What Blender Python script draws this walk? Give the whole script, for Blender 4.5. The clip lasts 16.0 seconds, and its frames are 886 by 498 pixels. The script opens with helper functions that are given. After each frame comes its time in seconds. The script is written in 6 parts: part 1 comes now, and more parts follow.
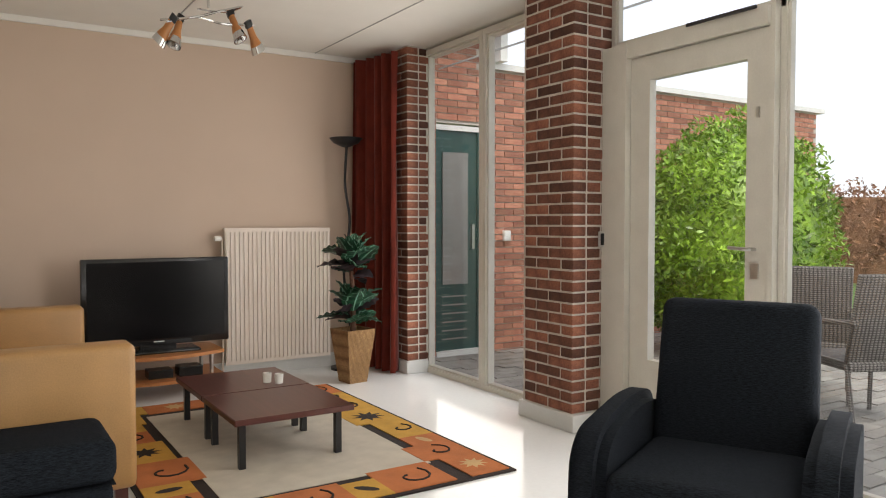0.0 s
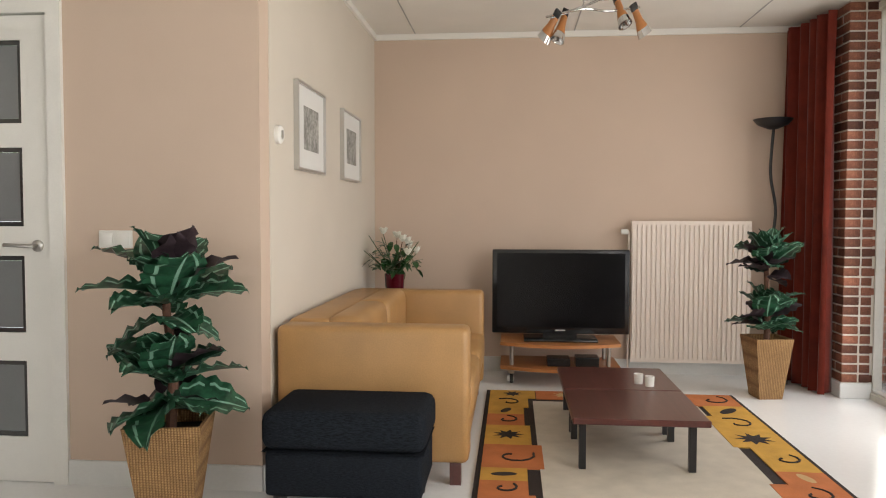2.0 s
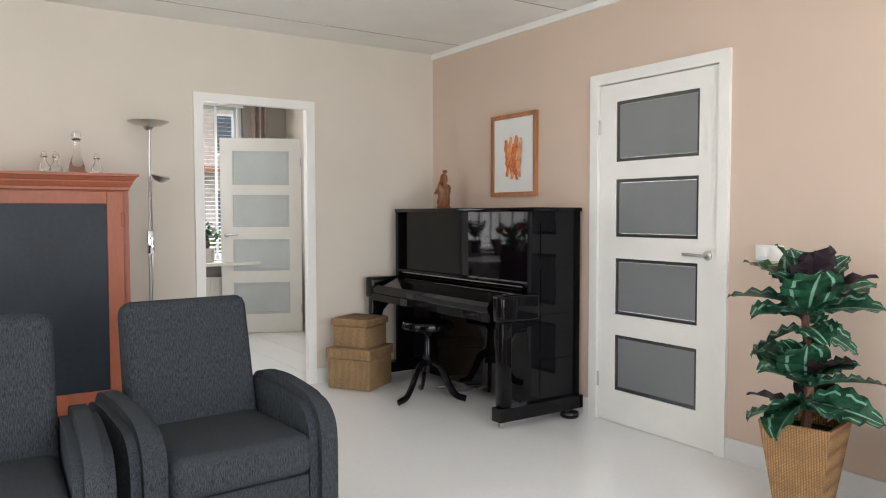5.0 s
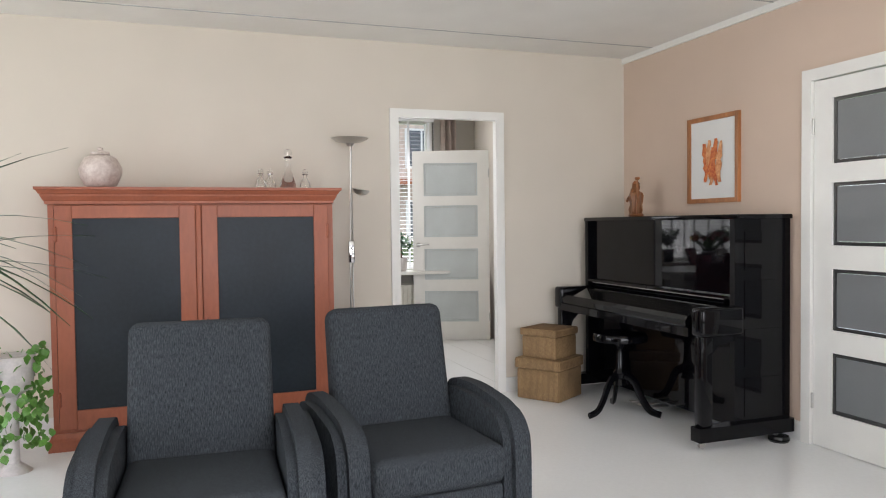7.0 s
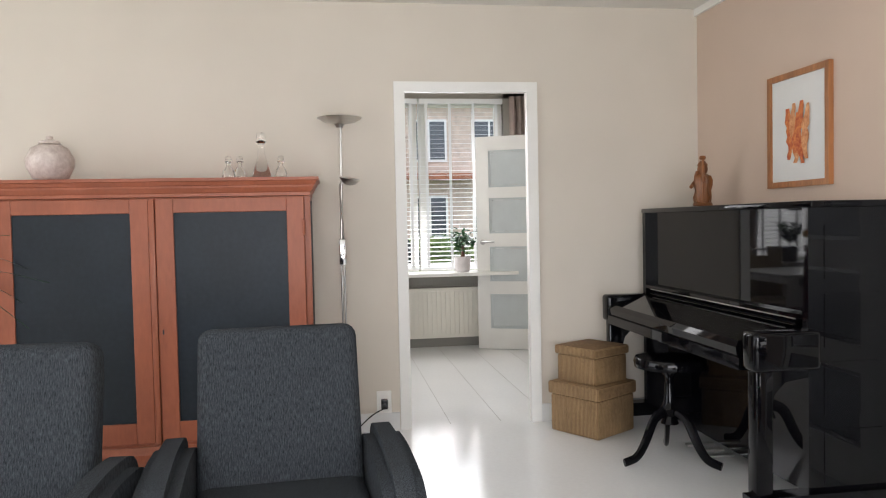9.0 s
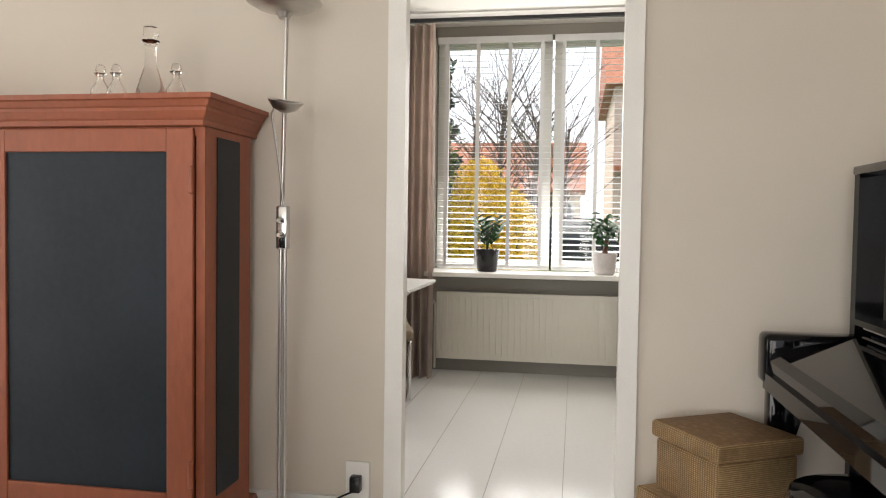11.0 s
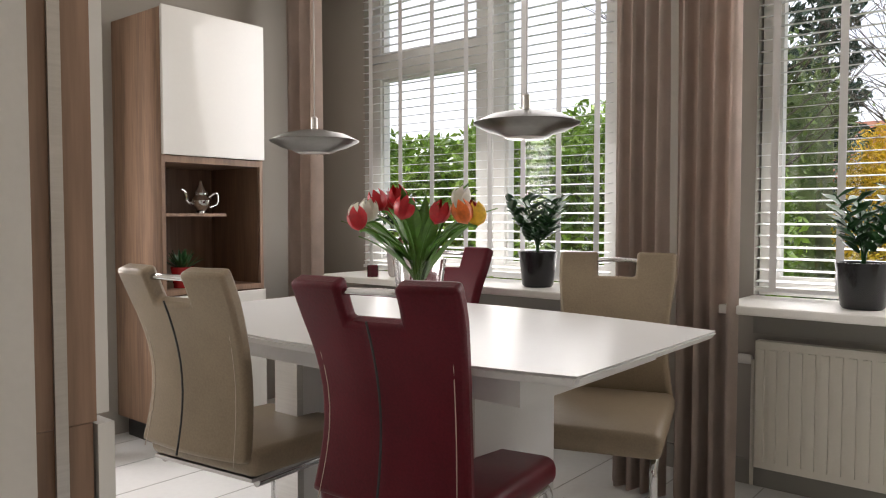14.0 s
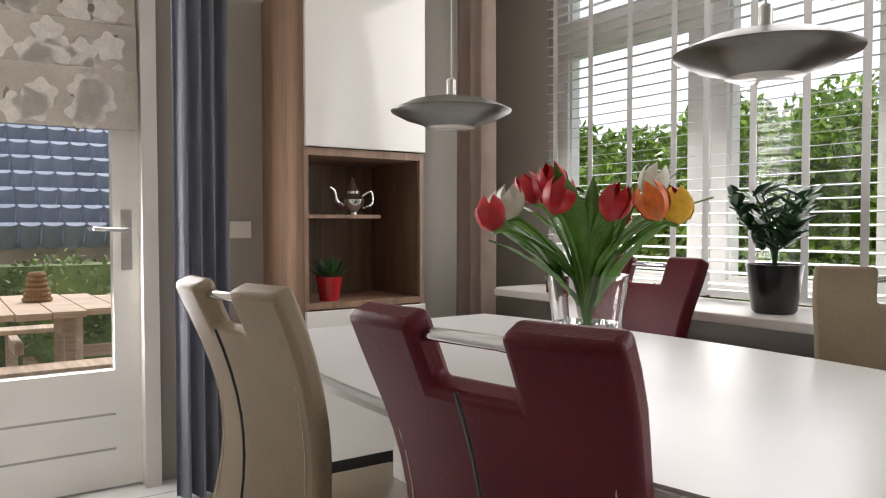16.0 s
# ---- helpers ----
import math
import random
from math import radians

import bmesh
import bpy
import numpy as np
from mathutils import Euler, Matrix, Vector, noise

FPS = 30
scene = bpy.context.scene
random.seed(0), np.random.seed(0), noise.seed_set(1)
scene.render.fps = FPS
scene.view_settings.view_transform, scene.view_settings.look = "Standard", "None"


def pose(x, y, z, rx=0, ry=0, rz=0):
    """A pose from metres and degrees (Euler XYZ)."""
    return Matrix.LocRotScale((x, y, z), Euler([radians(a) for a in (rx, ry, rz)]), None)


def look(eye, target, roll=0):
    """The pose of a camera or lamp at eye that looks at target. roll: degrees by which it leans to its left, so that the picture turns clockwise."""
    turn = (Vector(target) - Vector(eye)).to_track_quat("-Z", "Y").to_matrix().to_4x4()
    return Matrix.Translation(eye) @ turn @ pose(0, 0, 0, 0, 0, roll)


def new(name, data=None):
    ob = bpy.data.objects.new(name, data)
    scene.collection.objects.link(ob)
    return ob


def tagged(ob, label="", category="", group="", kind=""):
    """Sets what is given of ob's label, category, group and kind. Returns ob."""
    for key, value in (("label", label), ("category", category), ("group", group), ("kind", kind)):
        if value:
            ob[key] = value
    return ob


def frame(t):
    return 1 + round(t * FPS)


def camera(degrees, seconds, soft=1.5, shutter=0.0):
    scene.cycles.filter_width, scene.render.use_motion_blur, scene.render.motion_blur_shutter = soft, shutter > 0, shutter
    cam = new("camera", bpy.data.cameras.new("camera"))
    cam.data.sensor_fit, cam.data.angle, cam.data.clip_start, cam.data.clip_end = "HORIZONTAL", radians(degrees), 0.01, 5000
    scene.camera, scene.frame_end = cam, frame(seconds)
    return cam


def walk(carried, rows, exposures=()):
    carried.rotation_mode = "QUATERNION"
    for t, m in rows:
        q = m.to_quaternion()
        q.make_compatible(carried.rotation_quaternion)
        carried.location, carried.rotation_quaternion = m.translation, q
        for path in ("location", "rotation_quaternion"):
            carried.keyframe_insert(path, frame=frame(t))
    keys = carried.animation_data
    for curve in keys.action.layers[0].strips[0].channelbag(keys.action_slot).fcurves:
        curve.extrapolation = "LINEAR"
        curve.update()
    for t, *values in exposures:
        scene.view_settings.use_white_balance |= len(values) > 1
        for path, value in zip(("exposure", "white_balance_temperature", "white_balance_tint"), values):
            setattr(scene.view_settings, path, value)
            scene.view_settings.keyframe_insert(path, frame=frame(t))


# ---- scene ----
PATH = [
    (0, (-0.004, -0.101, 1.195), (1.065, 1.588, 1.125), -0.0),
    (0.5, (0.282, -0.034, 1.174), (1.082, 1.798, 1.108), 0.1),
    (1, (0.449, -0.051, 1.195), (0.993, 1.872, 1.123), 0.1),
    (1.5, (0.578, -0.082, 1.191), (0.801, 1.905, 1.12), 0.1),
    (2, (0.749, -0.068, 1.184), (0.565, 1.921, 1.098), 0.1),
    (2.5, (0.93, -0.017, 1.174), (0.348, 1.894, 1.082), 0.1),
    (3, (1.112, -0.066, 1.201), (0.187, 1.704, 1.106), 0.1),
    (3.5, (1.242, -0.176, 1.239), (0.059, 1.434, 1.14), 0.2),
    (4, (1.249, -0.266, 1.254), (-0.128, 1.18, 1.155), 0.3),
    (4.5, (1.25, -0.306, 1.258), (-0.294, 0.962, 1.163), 0.2),
    (5, (1.197, -0.349, 1.281), (-0.464, 0.762, 1.186), -0.1),
    (7.3, (1.146, -0.375, 1.284), (-0.743, 0.279, 1.218), -0.8),
    (7.5, (1.114, -0.334, 1.276), (-0.778, 0.312, 1.209), -0.9),
    (8, (0.937, -0.066, 1.251), (-0.968, 0.541, 1.177), -1.1),
    (8.2, (0.857, 0.066, 1.226), (-1.057, 0.643, 1.157), -1.0),
    (8.5, (0.732, 0.287, 1.255), (-1.203, 0.784, 1.176), -1.4),
    (9, (0.519, 0.704, 1.264), (-1.458, 0.994, 1.191), -1.2),
    (9.2, (0.408, 0.793, 1.26), (-1.576, 1.032, 1.184), -1.3),
    (11.3, (-1.683, 1.9, 1.127), (-3.626, 1.432, 1.036), 0.5),
    (11.5, (-1.872, 1.959, 1.156), (-3.794, 1.414, 1.054), 0.1),
    (12, (-2.363, 1.961, 1.145), (-4.238, 1.272, 1.044), 0.3),
    (12.5, (-2.825, 1.962, 1.12), (-4.625, 1.096, 1.028), 0.1),
    (13, (-3.206, 1.863, 1.139), (-4.927, 0.85, 1.039), -0.1),
    (13.5, (-3.562, 1.751, 1.111), (-5.196, 0.602, 1.015), -0.0),
    (14, (-3.845, 1.647, 1.087), (-5.386, 0.375, 0.999), -0.0),
    (14.5, (-4.05, 1.516, 1.088), (-5.484, 0.124, 1.004), 0.1),
    (15, (-4.227, 1.37, 1.082), (-5.575, -0.105, 1.003), 0.2),
    (15.5, (-4.352, 1.282, 1.053), (-5.629, -0.256, 0.982), 0.1),
    (16, (-4.445, 1.233, 1.061), (-5.574, -0.417, 0.994), -0.1),
]
SKY, LIVING, DINING = 0.17, 92.0, 20.0
cam = camera(61.3, 16.0, 1.1)
walk(cam, [(t, look(eye, target, roll)) for t, eye, target, roll in PATH], ((0, -0.08, 6500, 11), (1.5, 0.0, 6500, 12), (2.5, 0.3, 6400, 11), (3.5, 0.55, 6100, 11), (5, 0.6, 6000, 12), (7.5, 0.6, 5900, 13), (9.2, 0.65, 6000, 13), (11.5, 0.55, 6450, 13), (12.5, 0.48, 6400, 15), (13.5, 0.22, 6350, 15), (14, 0.2, 6300, 15), (16, 0.12, 6200, 15)))

# ---- light ----
world = bpy.data.worlds.new("overcast_sky")
scene.world = world
world.use_nodes = True
wn = world.node_tree
sky = wn.nodes.new("ShaderNodeTexSky")
sky.sky_type, sky.sun_disc = "NISHITA", False
sky.sun_elevation, sky.sun_rotation = radians(54), radians(214)
sky.air_density, sky.dust_density, sky.ozone_density = 1.0, 4.0, 1.0
soften = wn.nodes.new("ShaderNodeMix")
soften.data_type = "RGBA"
soften.inputs[0].default_value = 0.75
soften.inputs[7].default_value = (8.5, 8.8, 9.2, 1)
wn.links.new(sky.outputs[0], soften.inputs[6])
wn.links.new(soften.outputs[2], wn.nodes["Background"].inputs[0])
wn.nodes["Background"].inputs[1].default_value = SKY
sun = new("sun", bpy.data.lights.new("sun", "SUN"))
sun.data.energy, sun.data.angle, sun.data.color = 2.2, radians(20), (1.0, 0.95, 0.88)
sun.matrix_world = look((-4, -6, 10), (0, 0, 0))


def window_light(name, place, target, w, h, power, colour=(1.0, 0.95, 0.88)):
    """Sky light that enters through a window's opening."""
    lamp = new(name, bpy.data.lights.new(name, "AREA"))
    lamp.data.shape, lamp.data.size, lamp.data.size_y = "RECTANGLE", w, h
    lamp.data.energy, lamp.data.color = power, colour
    lamp.matrix_world = look(place, target)
    return lamp


window_light("light_garden_window", (3.03, 0.6, 1.2), (0, 0.6, 1.05), 3.4, 1.9, LIVING)
window_light("light_corner_window", (3.03, 4.3, 1.15), (0, 4.3, 1.0), 1.1, 1.9, LIVING * 0.2)
window_light("light_back_window", (-1.4, -3.75, 1.4), (-1.4, 0, 1.2), 4.0, 2.0, LIVING * 0.45)
window_light("light_dining_corner", (-6.88, -0.7, 1.6), (-4, -0.7, 1.2), 1.5, 1.6, DINING)
window_light("light_dining_street", (-6.88, 1.55, 1.6), (-4, 1.55, 1.2), 1.6, 1.6, DINING * 1.2)
window_light("light_terrace_door", (-4.75, -1.92, 1.2), (-4.75, 0, 1.0), 0.7, 1.5, DINING * 1.35)


# ---- materials ----
def material(name, colour, rough=0.6, metal=0.0, vary=0.12, scale=6.0, fine=90.0, bump=0.05, second=None, coat=0.0,
             stretch=(1, 1, 1), per_piece=0.0, islands=False, sheen=0.0, spec=0.5):
    m = bpy.data.materials.new(name)
    m.use_nodes = True
    t = m.node_tree
    n, l = t.nodes, t.links
    b = n["Principled BSDF"]
    co = n.new("ShaderNodeTexCoord")
    mp = n.new("ShaderNodeMapping")
    mp.inputs["Scale"].default_value = stretch
    l.new(co.outputs["Object"], mp.inputs[0])
    n1 = n.new("ShaderNodeTexNoise")
    n1.inputs["Scale"].default_value, n1.inputs["Detail"].default_value = scale, 5
    n2 = n.new("ShaderNodeTexNoise")
    n2.inputs["Scale"].default_value, n2.inputs["Detail"].default_value = fine, 3
    l.new(mp.outputs[0], n1.inputs[0])
    l.new(mp.outputs[0], n2.inputs[0])
    add = n.new("ShaderNodeMath")
    add.operation = "MULTIPLY_ADD"
    add.inputs[1].default_value = 0.4
    l.new(n2.outputs[0], add.inputs[0])
    mul = n.new("ShaderNodeMath")
    mul.operation = "MULTIPLY"
    mul.inputs[1].default_value = 0.6
    l.new(n1.outputs[0], mul.inputs[0])
    l.new(mul.outputs[0], add.inputs[2])
    ramp = n.new("ShaderNodeValToRGB")
    c1 = Vector(colour)
    c2 = Vector(second) if second else c1 * (1 + vary)
    lo = c1 * (1 - vary)
    ramp.color_ramp.elements[0].position, ramp.color_ramp.elements[1].position = 0.36, 0.64
    ramp.color_ramp.elements[0].color = (*[max(0, v) for v in lo], 1)
    ramp.color_ramp.elements[1].color = (*[min(1, v) for v in c2], 1)
    l.new(add.outputs[0], ramp.inputs[0])
    last = ramp.outputs[0]
    if per_piece:
        hs = n.new("ShaderNodeHueSaturation")
        if islands:
            src = n.new("ShaderNodeNewGeometry").outputs["Random Per Island"]
        else:
            src = n.new("ShaderNodeObjectInfo").outputs["Random"]
        rng = n.new("ShaderNodeMapRange")
        rng.inputs[3].default_value, rng.inputs[4].default_value = 1 - per_piece, 1 + per_piece * 0.7
        l.new(src, rng.inputs[0])
        l.new(rng.outputs[0], hs.inputs["Value"])
        l.new(last, hs.inputs["Color"])
        last = hs.outputs[0]
    l.new(last, b.inputs["Base Color"])
    b.inputs["Roughness"].default_value, b.inputs["Metallic"].default_value = rough, metal
    b.inputs["Coat Weight"].default_value = coat
    b.inputs["Coat Roughness"].default_value = 0.06
    b.inputs["Sheen Weight"].default_value = sheen
    b.inputs["Specular IOR Level"].default_value = spec
    if bump:
        bp = n.new("ShaderNodeBump")
        bp.inputs["Strength"].default_value, bp.inputs["Distance"].default_value = min(1, bump * 4), 0.004
        l.new(add.outputs[0], bp.inputs["Height"])
        l.new(bp.outputs[0], b.inputs["Normal"])
    return m


def wood(name, colour, rough=0.45, axis=2, scale=1.0, vary=0.3, coat=0.0):
    st = [14 * scale, 14 * scale, 14 * scale]
    st[axis] = 0.9 * scale
    return material(name, colour, rough, vary=vary, scale=1.6, fine=7, bump=0.04, stretch=st, coat=coat)


def glass(name, rough=0.0, tint=(1, 1, 1), frosted=False):
    m = bpy.data.materials.new(name)
    m.use_nodes = True
    b = m.node_tree.nodes["Principled BSDF"]
    b.inputs["Base Color"].default_value = (*tint, 1)
    b.inputs["Transmission Weight"].default_value = 1.0
    b.inputs["Roughness"].default_value = rough
    b.inputs["IOR"].default_value = 1.45 if not frosted else 1.2
    return m


def pane_glass(name):
    m = bpy.data.materials.new(name)
    m.use_nodes = True
    t = m.node_tree
    t.nodes.remove(t.nodes["Principled BSDF"])
    tr, gl = t.nodes.new("ShaderNodeBsdfTransparent"), t.nodes.new("ShaderNodeBsdfGlossy")
    gl.inputs["Roughness"].default_value = 0.01
    fr, mx = t.nodes.new("ShaderNodeLayerWeight"), t.nodes.new("ShaderNodeMixShader")
    pw = t.nodes.new("ShaderNodeMath")
    pw.operation, pw.inputs[1].default_value = "POWER", 4.0
    sc = t.nodes.new("ShaderNodeMath")
    sc.operation, sc.inputs[1].default_value, sc.inputs[2].default_value = "MULTIPLY_ADD", 0.5, 0.03
    t.links.new(fr.outputs["Facing"], pw.inputs[0])
    t.links.new(pw.outputs[0], sc.inputs[0])
    t.links.new(sc.outputs[0], mx.inputs[0])
    t.links.new(tr.outputs[0], mx.inputs[1])
    t.links.new(gl.outputs[0], mx.inputs[2])
    t.links.new(mx.outputs[0], t.nodes["Material Output"].inputs[0])
    return m


def woven(name, dark, light, scale=60.0, rough=0.75):
    """Basket weave or coarse cloth: two crossing waves with relief."""
    m = material(name, light, rough, vary=0.25, scale=9, fine=70, bump=0.0)
    t = m.node_tree
    n, l = t.nodes, t.links
    b = n["Principled BSDF"]
    old = b.inputs["Base Color"].links[0].from_socket
    co = n["Texture Coordinate"]
    w1, w2 = n.new("ShaderNodeTexWave"), n.new("ShaderNodeTexWave")
    w1.bands_direction, w2.bands_direction = "Z", "X"
    for w, s in ((w1, scale), (w2, scale * 0.6)):
        w.inputs["Scale"].default_value, w.inputs["Distortion"].default_value = s * 0.16, 1.2
        w.inputs["Detail"].default_value = 2
        l.new(co.outputs["Object"], w.inputs[0])
    mul = n.new("ShaderNodeMath")
    mul.operation = "MULTIPLY"
    l.new(w1.outputs[1], mul.inputs[0])
    l.new(w2.outputs[1], mul.inputs[1])
    pw = n.new("ShaderNodeMath")
    pw.operation = "POWER"
    pw.inputs[1].default_value = 0.5
    l.new(mul.outputs[0], pw.inputs[0])
    mx = n.new("ShaderNodeMix")
    mx.data_type = "RGBA"
    mx.inputs[6].default_value = (*dark, 1)
    l.new(pw.outputs[0], mx.inputs[0])
    l.new(old, mx.inputs[7])
    l.new(mx.outputs[2], b.inputs["Base Color"])
    bp = n.new("ShaderNodeBump")
    bp.inputs["Strength"].default_value, bp.inputs["Distance"].default_value = 0.7, 0.006
    l.new(pw.outputs[0], bp.inputs["Height"])
    l.new(bp.outputs[0], b.inputs["Normal"])
    return m


WHITE = material("white_paint", (0.80, 0.79, 0.75), 0.4, vary=0.03, fine=160, bump=0.015)
CEIL = material("ceiling_paint", (0.80, 0.78, 0.73), 0.9, vary=0.03, scale=3, fine=240, bump=0.05)
CREAM = material("cream_wall_paint", (0.645, 0.59, 0.51), 0.88, vary=0.03, scale=2, fine=200, bump=0.05)
PINK = material("blush_wall_paint", (0.60, 0.472, 0.378), 0.88, vary=0.03, scale=2, fine=200, bump=0.05)
GREIGE = material("grey_wall_paint", (0.40, 0.375, 0.33), 0.88, vary=0.03, scale=2, fine=200, bump=0.05)
DARKGREY = material("dark_grey_wall_paint", (0.30, 0.29, 0.26), 0.7, vary=0.04, scale=3, fine=200, bump=0.04)
FLOOR = material("white_floor_boards", (0.84, 0.85, 0.85), 0.14, vary=0.03, scale=1.2, fine=40, bump=0.01, per_piece=0.03)
SEAM = material("floor_seam", (0.40, 0.40, 0.39), 0.6, vary=0.1)
FRAMEW = material("window_frame_paint", (0.66, 0.63, 0.56), 0.35, vary=0.05, scale=8, fine=120, bump=0.02)
PLINTH = material("grey_white_skirting", (0.70, 0.70, 0.68), 0.4, vary=0.03, bump=0.01)
BRICK = material("red_brown_brick", (0.19, 0.068, 0.042), 0.85, vary=0.4, scale=14, fine=120, bump=0.25, second=(0.28, 0.11, 0.065), per_piece=0.62)
BRICKO = material("garden_brick", (0.52, 0.20, 0.135), 0.85, vary=0.25, scale=14, fine=120, bump=0.2, second=(0.52, 0.25, 0.16), per_piece=0.35, islands=True)
MORTAR = material("mortar", (0.56, 0.51, 0.45), 0.95, vary=0.15, scale=20, bump=0.2)
PAVER = material("grey_pavers", (0.33, 0.31, 0.28), 0.85, vary=0.2, scale=8, fine=90, bump=0.15, per_piece=0.2, islands=True)
PAVEJ = material("paving_joint_sand", (0.2, 0.18, 0.15), 0.95, vary=0.2, scale=20, bump=0.2)
BLACKL = material("black_piano_lacquer", (0.003, 0.003, 0.004), 0.035, vary=0.05, bump=0.0, spec=0.22)
BLACKM = material("black_metal", (0.012, 0.012, 0.013), 0.4, vary=0.1, bump=0.02)
BLACKP = material("black_plastic", (0.01, 0.01, 0.011), 0.22, vary=0.1, bump=0.01)
SCREEN = material("dark_screen", (0.003, 0.003, 0.004), 0.2, vary=0.05, bump=0.0, spec=0.2)
CHARC = material("charcoal_fabric", (0.036, 0.041, 0.048), 0.95, vary=0.55, scale=330, fine=900, bump=0.2, second=(0.075, 0.084, 0.094), stretch=(1, 1, 0.16), spec=0.06)
# Ottoman's navy cloth, also a darker copy of CHARC for one backlit armchair.
CHARC2 = material("navy_and_backlit_charcoal", (0.011, 0.0135, 0.018), 0.95, vary=0.55, scale=300, fine=800, bump=0.2, second=(0.024, 0.029, 0.037), stretch=(0.2, 1, 1), spec=0.06)
SAUCER = material("satin_nickel", (0.20, 0.195, 0.185), 0.3, metal=1.0, vary=0.08, bump=0.0)
TAN = material("tan_leather", (0.40, 0.225, 0.085), 0.42, vary=0.12, scale=5, fine=160, bump=0.08)
BEIGEL = material("taupe_leather", (0.26, 0.205, 0.14), 0.40, vary=0.12, scale=6, fine=170, bump=0.1, spec=0.3)
REDL = material("burgundy_leather", (0.100, 0.007, 0.015), 0.38, vary=0.2, scale=6, fine=170, bump=0.1, spec=0.22)
STITCH = material("pale_stitching", (0.50, 0.42, 0.34), 0.8, vary=0.1)
CHROME = material("chrome", (0.62, 0.62, 0.62), 0.12, metal=1.0, vary=0.03, bump=0.0)
STEEL = material("brushed_steel", (0.52, 0.51, 0.49), 0.28, metal=1.0, vary=0.06, stretch=(1, 1, 30), bump=0.01)
MAHOG = wood("dark_red_table_wood", (0.085, 0.026, 0.020), 0.3, 1, 1.0, 0.2)
ORANGEW = wood("orange_beech_wood", (0.46, 0.19, 0.06), 0.35, 0, 1.0, 0.15)
TERRA = material("terracotta_paint", (0.30, 0.085, 0.038), 0.45, vary=0.14, scale=5, fine=60, bump=0.04, stretch=(1, 1, 0.3))
CHALK = material("blackboard_panel", (0.011, 0.017, 0.024), 0.45, vary=0.25, scale=3, fine=40, bump=0.02, spec=0.3)
FRAMEWOOD = wood("picture_frame_wood", (0.36, 0.15, 0.055), 0.4, 2)
CARVED = wood("carved_wood", (0.20, 0.075, 0.022), 0.4, 2)
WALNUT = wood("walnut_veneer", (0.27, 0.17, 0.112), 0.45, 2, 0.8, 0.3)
# Same walnut, darkened: the shade inside the wall unit is put into the colour.
WALNUTD = wood("walnut_veneer_shaded", (0.15, 0.088, 0.055), 0.5, 2, 0.8, 0.3)
GLOSSW = material("white_gloss_lacquer", (0.78, 0.77, 0.73), 0.08, vary=0.01, bump=0.0, coat=0.5)
TABLEW = material("white_satin_tabletop", (0.71, 0.71, 0.70), 0.3, vary=0.015, bump=0.003)
RADW = material("radiator_enamel", (0.80, 0.71, 0.63), 0.4, vary=0.02, bump=0.01)
RADC = material("cream_radiator_enamel", (0.82, 0.79, 0.70), 0.4, vary=0.02, bump=0.01)
REDCURT = material("rust_red_curtain", (0.25, 0.030, 0.014), 0.85, vary=0.2, scale=10, fine=260, bump=0.1, sheen=0.3)
GREYCURT = material("grey_curtain", (0.31, 0.325, 0.37), 0.9, vary=0.15, scale=10, fine=260, bump=0.12, stretch=(1, 1, 0.4))
TAUPECURT = material("taupe_curtain", (0.54, 0.455, 0.40), 0.9, vary=0.1, scale=10, fine=260, bump=0.1)
BLIND = material("white_blind_slat", (0.82, 0.83, 0.83), 0.35, vary=0.02, bump=0.005)
WICKER = woven("wicker", (0.20, 0.10, 0.036), (0.47, 0.28, 0.115), 300)
WICKER2 = woven("seagrass_basket", (0.17, 0.095, 0.04), (0.47, 0.31, 0.15), 330)
RATTAN = woven("grey_rattan", (0.07, 0.065, 0.06), (0.30, 0.28, 0.26), 130)
LEAFD = material("dark_leaf", (0.012, 0.050, 0.028), 0.32, vary=0.4, scale=14, fine=60, bump=0.06, second=(0.03, 0.12, 0.06), stretch=(1, 1, 1))
LEAFP = material("purple_leaf_back", (0.035, 0.022, 0.028), 0.5, vary=0.3, scale=14, bump=0.05)
LEAFV = material("pale_leaf_marking", (0.22, 0.40, 0.30), 0.45, vary=0.2, bump=0.02)
LEAFG = material("glossy_green_leaf", (0.018, 0.075, 0.018), 0.28, vary=0.3, scale=20, bump=0.03)
TULIPL = material("tulip_leaf", (0.10, 0.24, 0.035), 0.4, vary=0.3, scale=20, bump=0.03)
STEM = material("brown_stem", (0.11, 0.05, 0.03), 0.8, vary=0.3, scale=20, bump=0.15)
SOIL = material("potting_soil", (0.02, 0.015, 0.01), 0.95, vary=0.3, scale=40, bump=0.3)
REDP = material("red_petal", (0.46, 0.006, 0.014), 0.4, vary=0.2, scale=30, bump=0.03)
ORANGEP = material("orange_petal", (0.72, 0.16, 0.02), 0.4, vary=0.25, scale=30, bump=0.03)
YELLOWP = material("yellow_petal", (0.80, 0.48, 0.03), 0.4, vary=0.2, scale=30, bump=0.03)
WHITEP = material("white_petal", (0.78, 0.77, 0.68), 0.45, vary=0.08, scale=30, bump=0.03)
BLACKPOT = material("black_glazed_pot", (0.012, 0.012, 0.014), 0.25, vary=0.1, scale=30, bump=0.05)
GREYPOT = material("ribbed_grey_pot", (0.60, 0.56, 0.55), 0.6, vary=0.1, scale=20, bump=0.05)
REDPOT = material("red_glazed_pot", (0.36, 0.012, 0.015), 0.2, vary=0.1, bump=0.01)
BURGV = material("burgundy_vase", (0.09, 0.004, 0.012), 0.15, vary=0.1, bump=0.0)
CERAM = material("blotched_ceramic", (0.58, 0.47, 0.42), 0.4, vary=0.18, scale=16, fine=60, bump=0.04, second=(0.70, 0.62, 0.57))
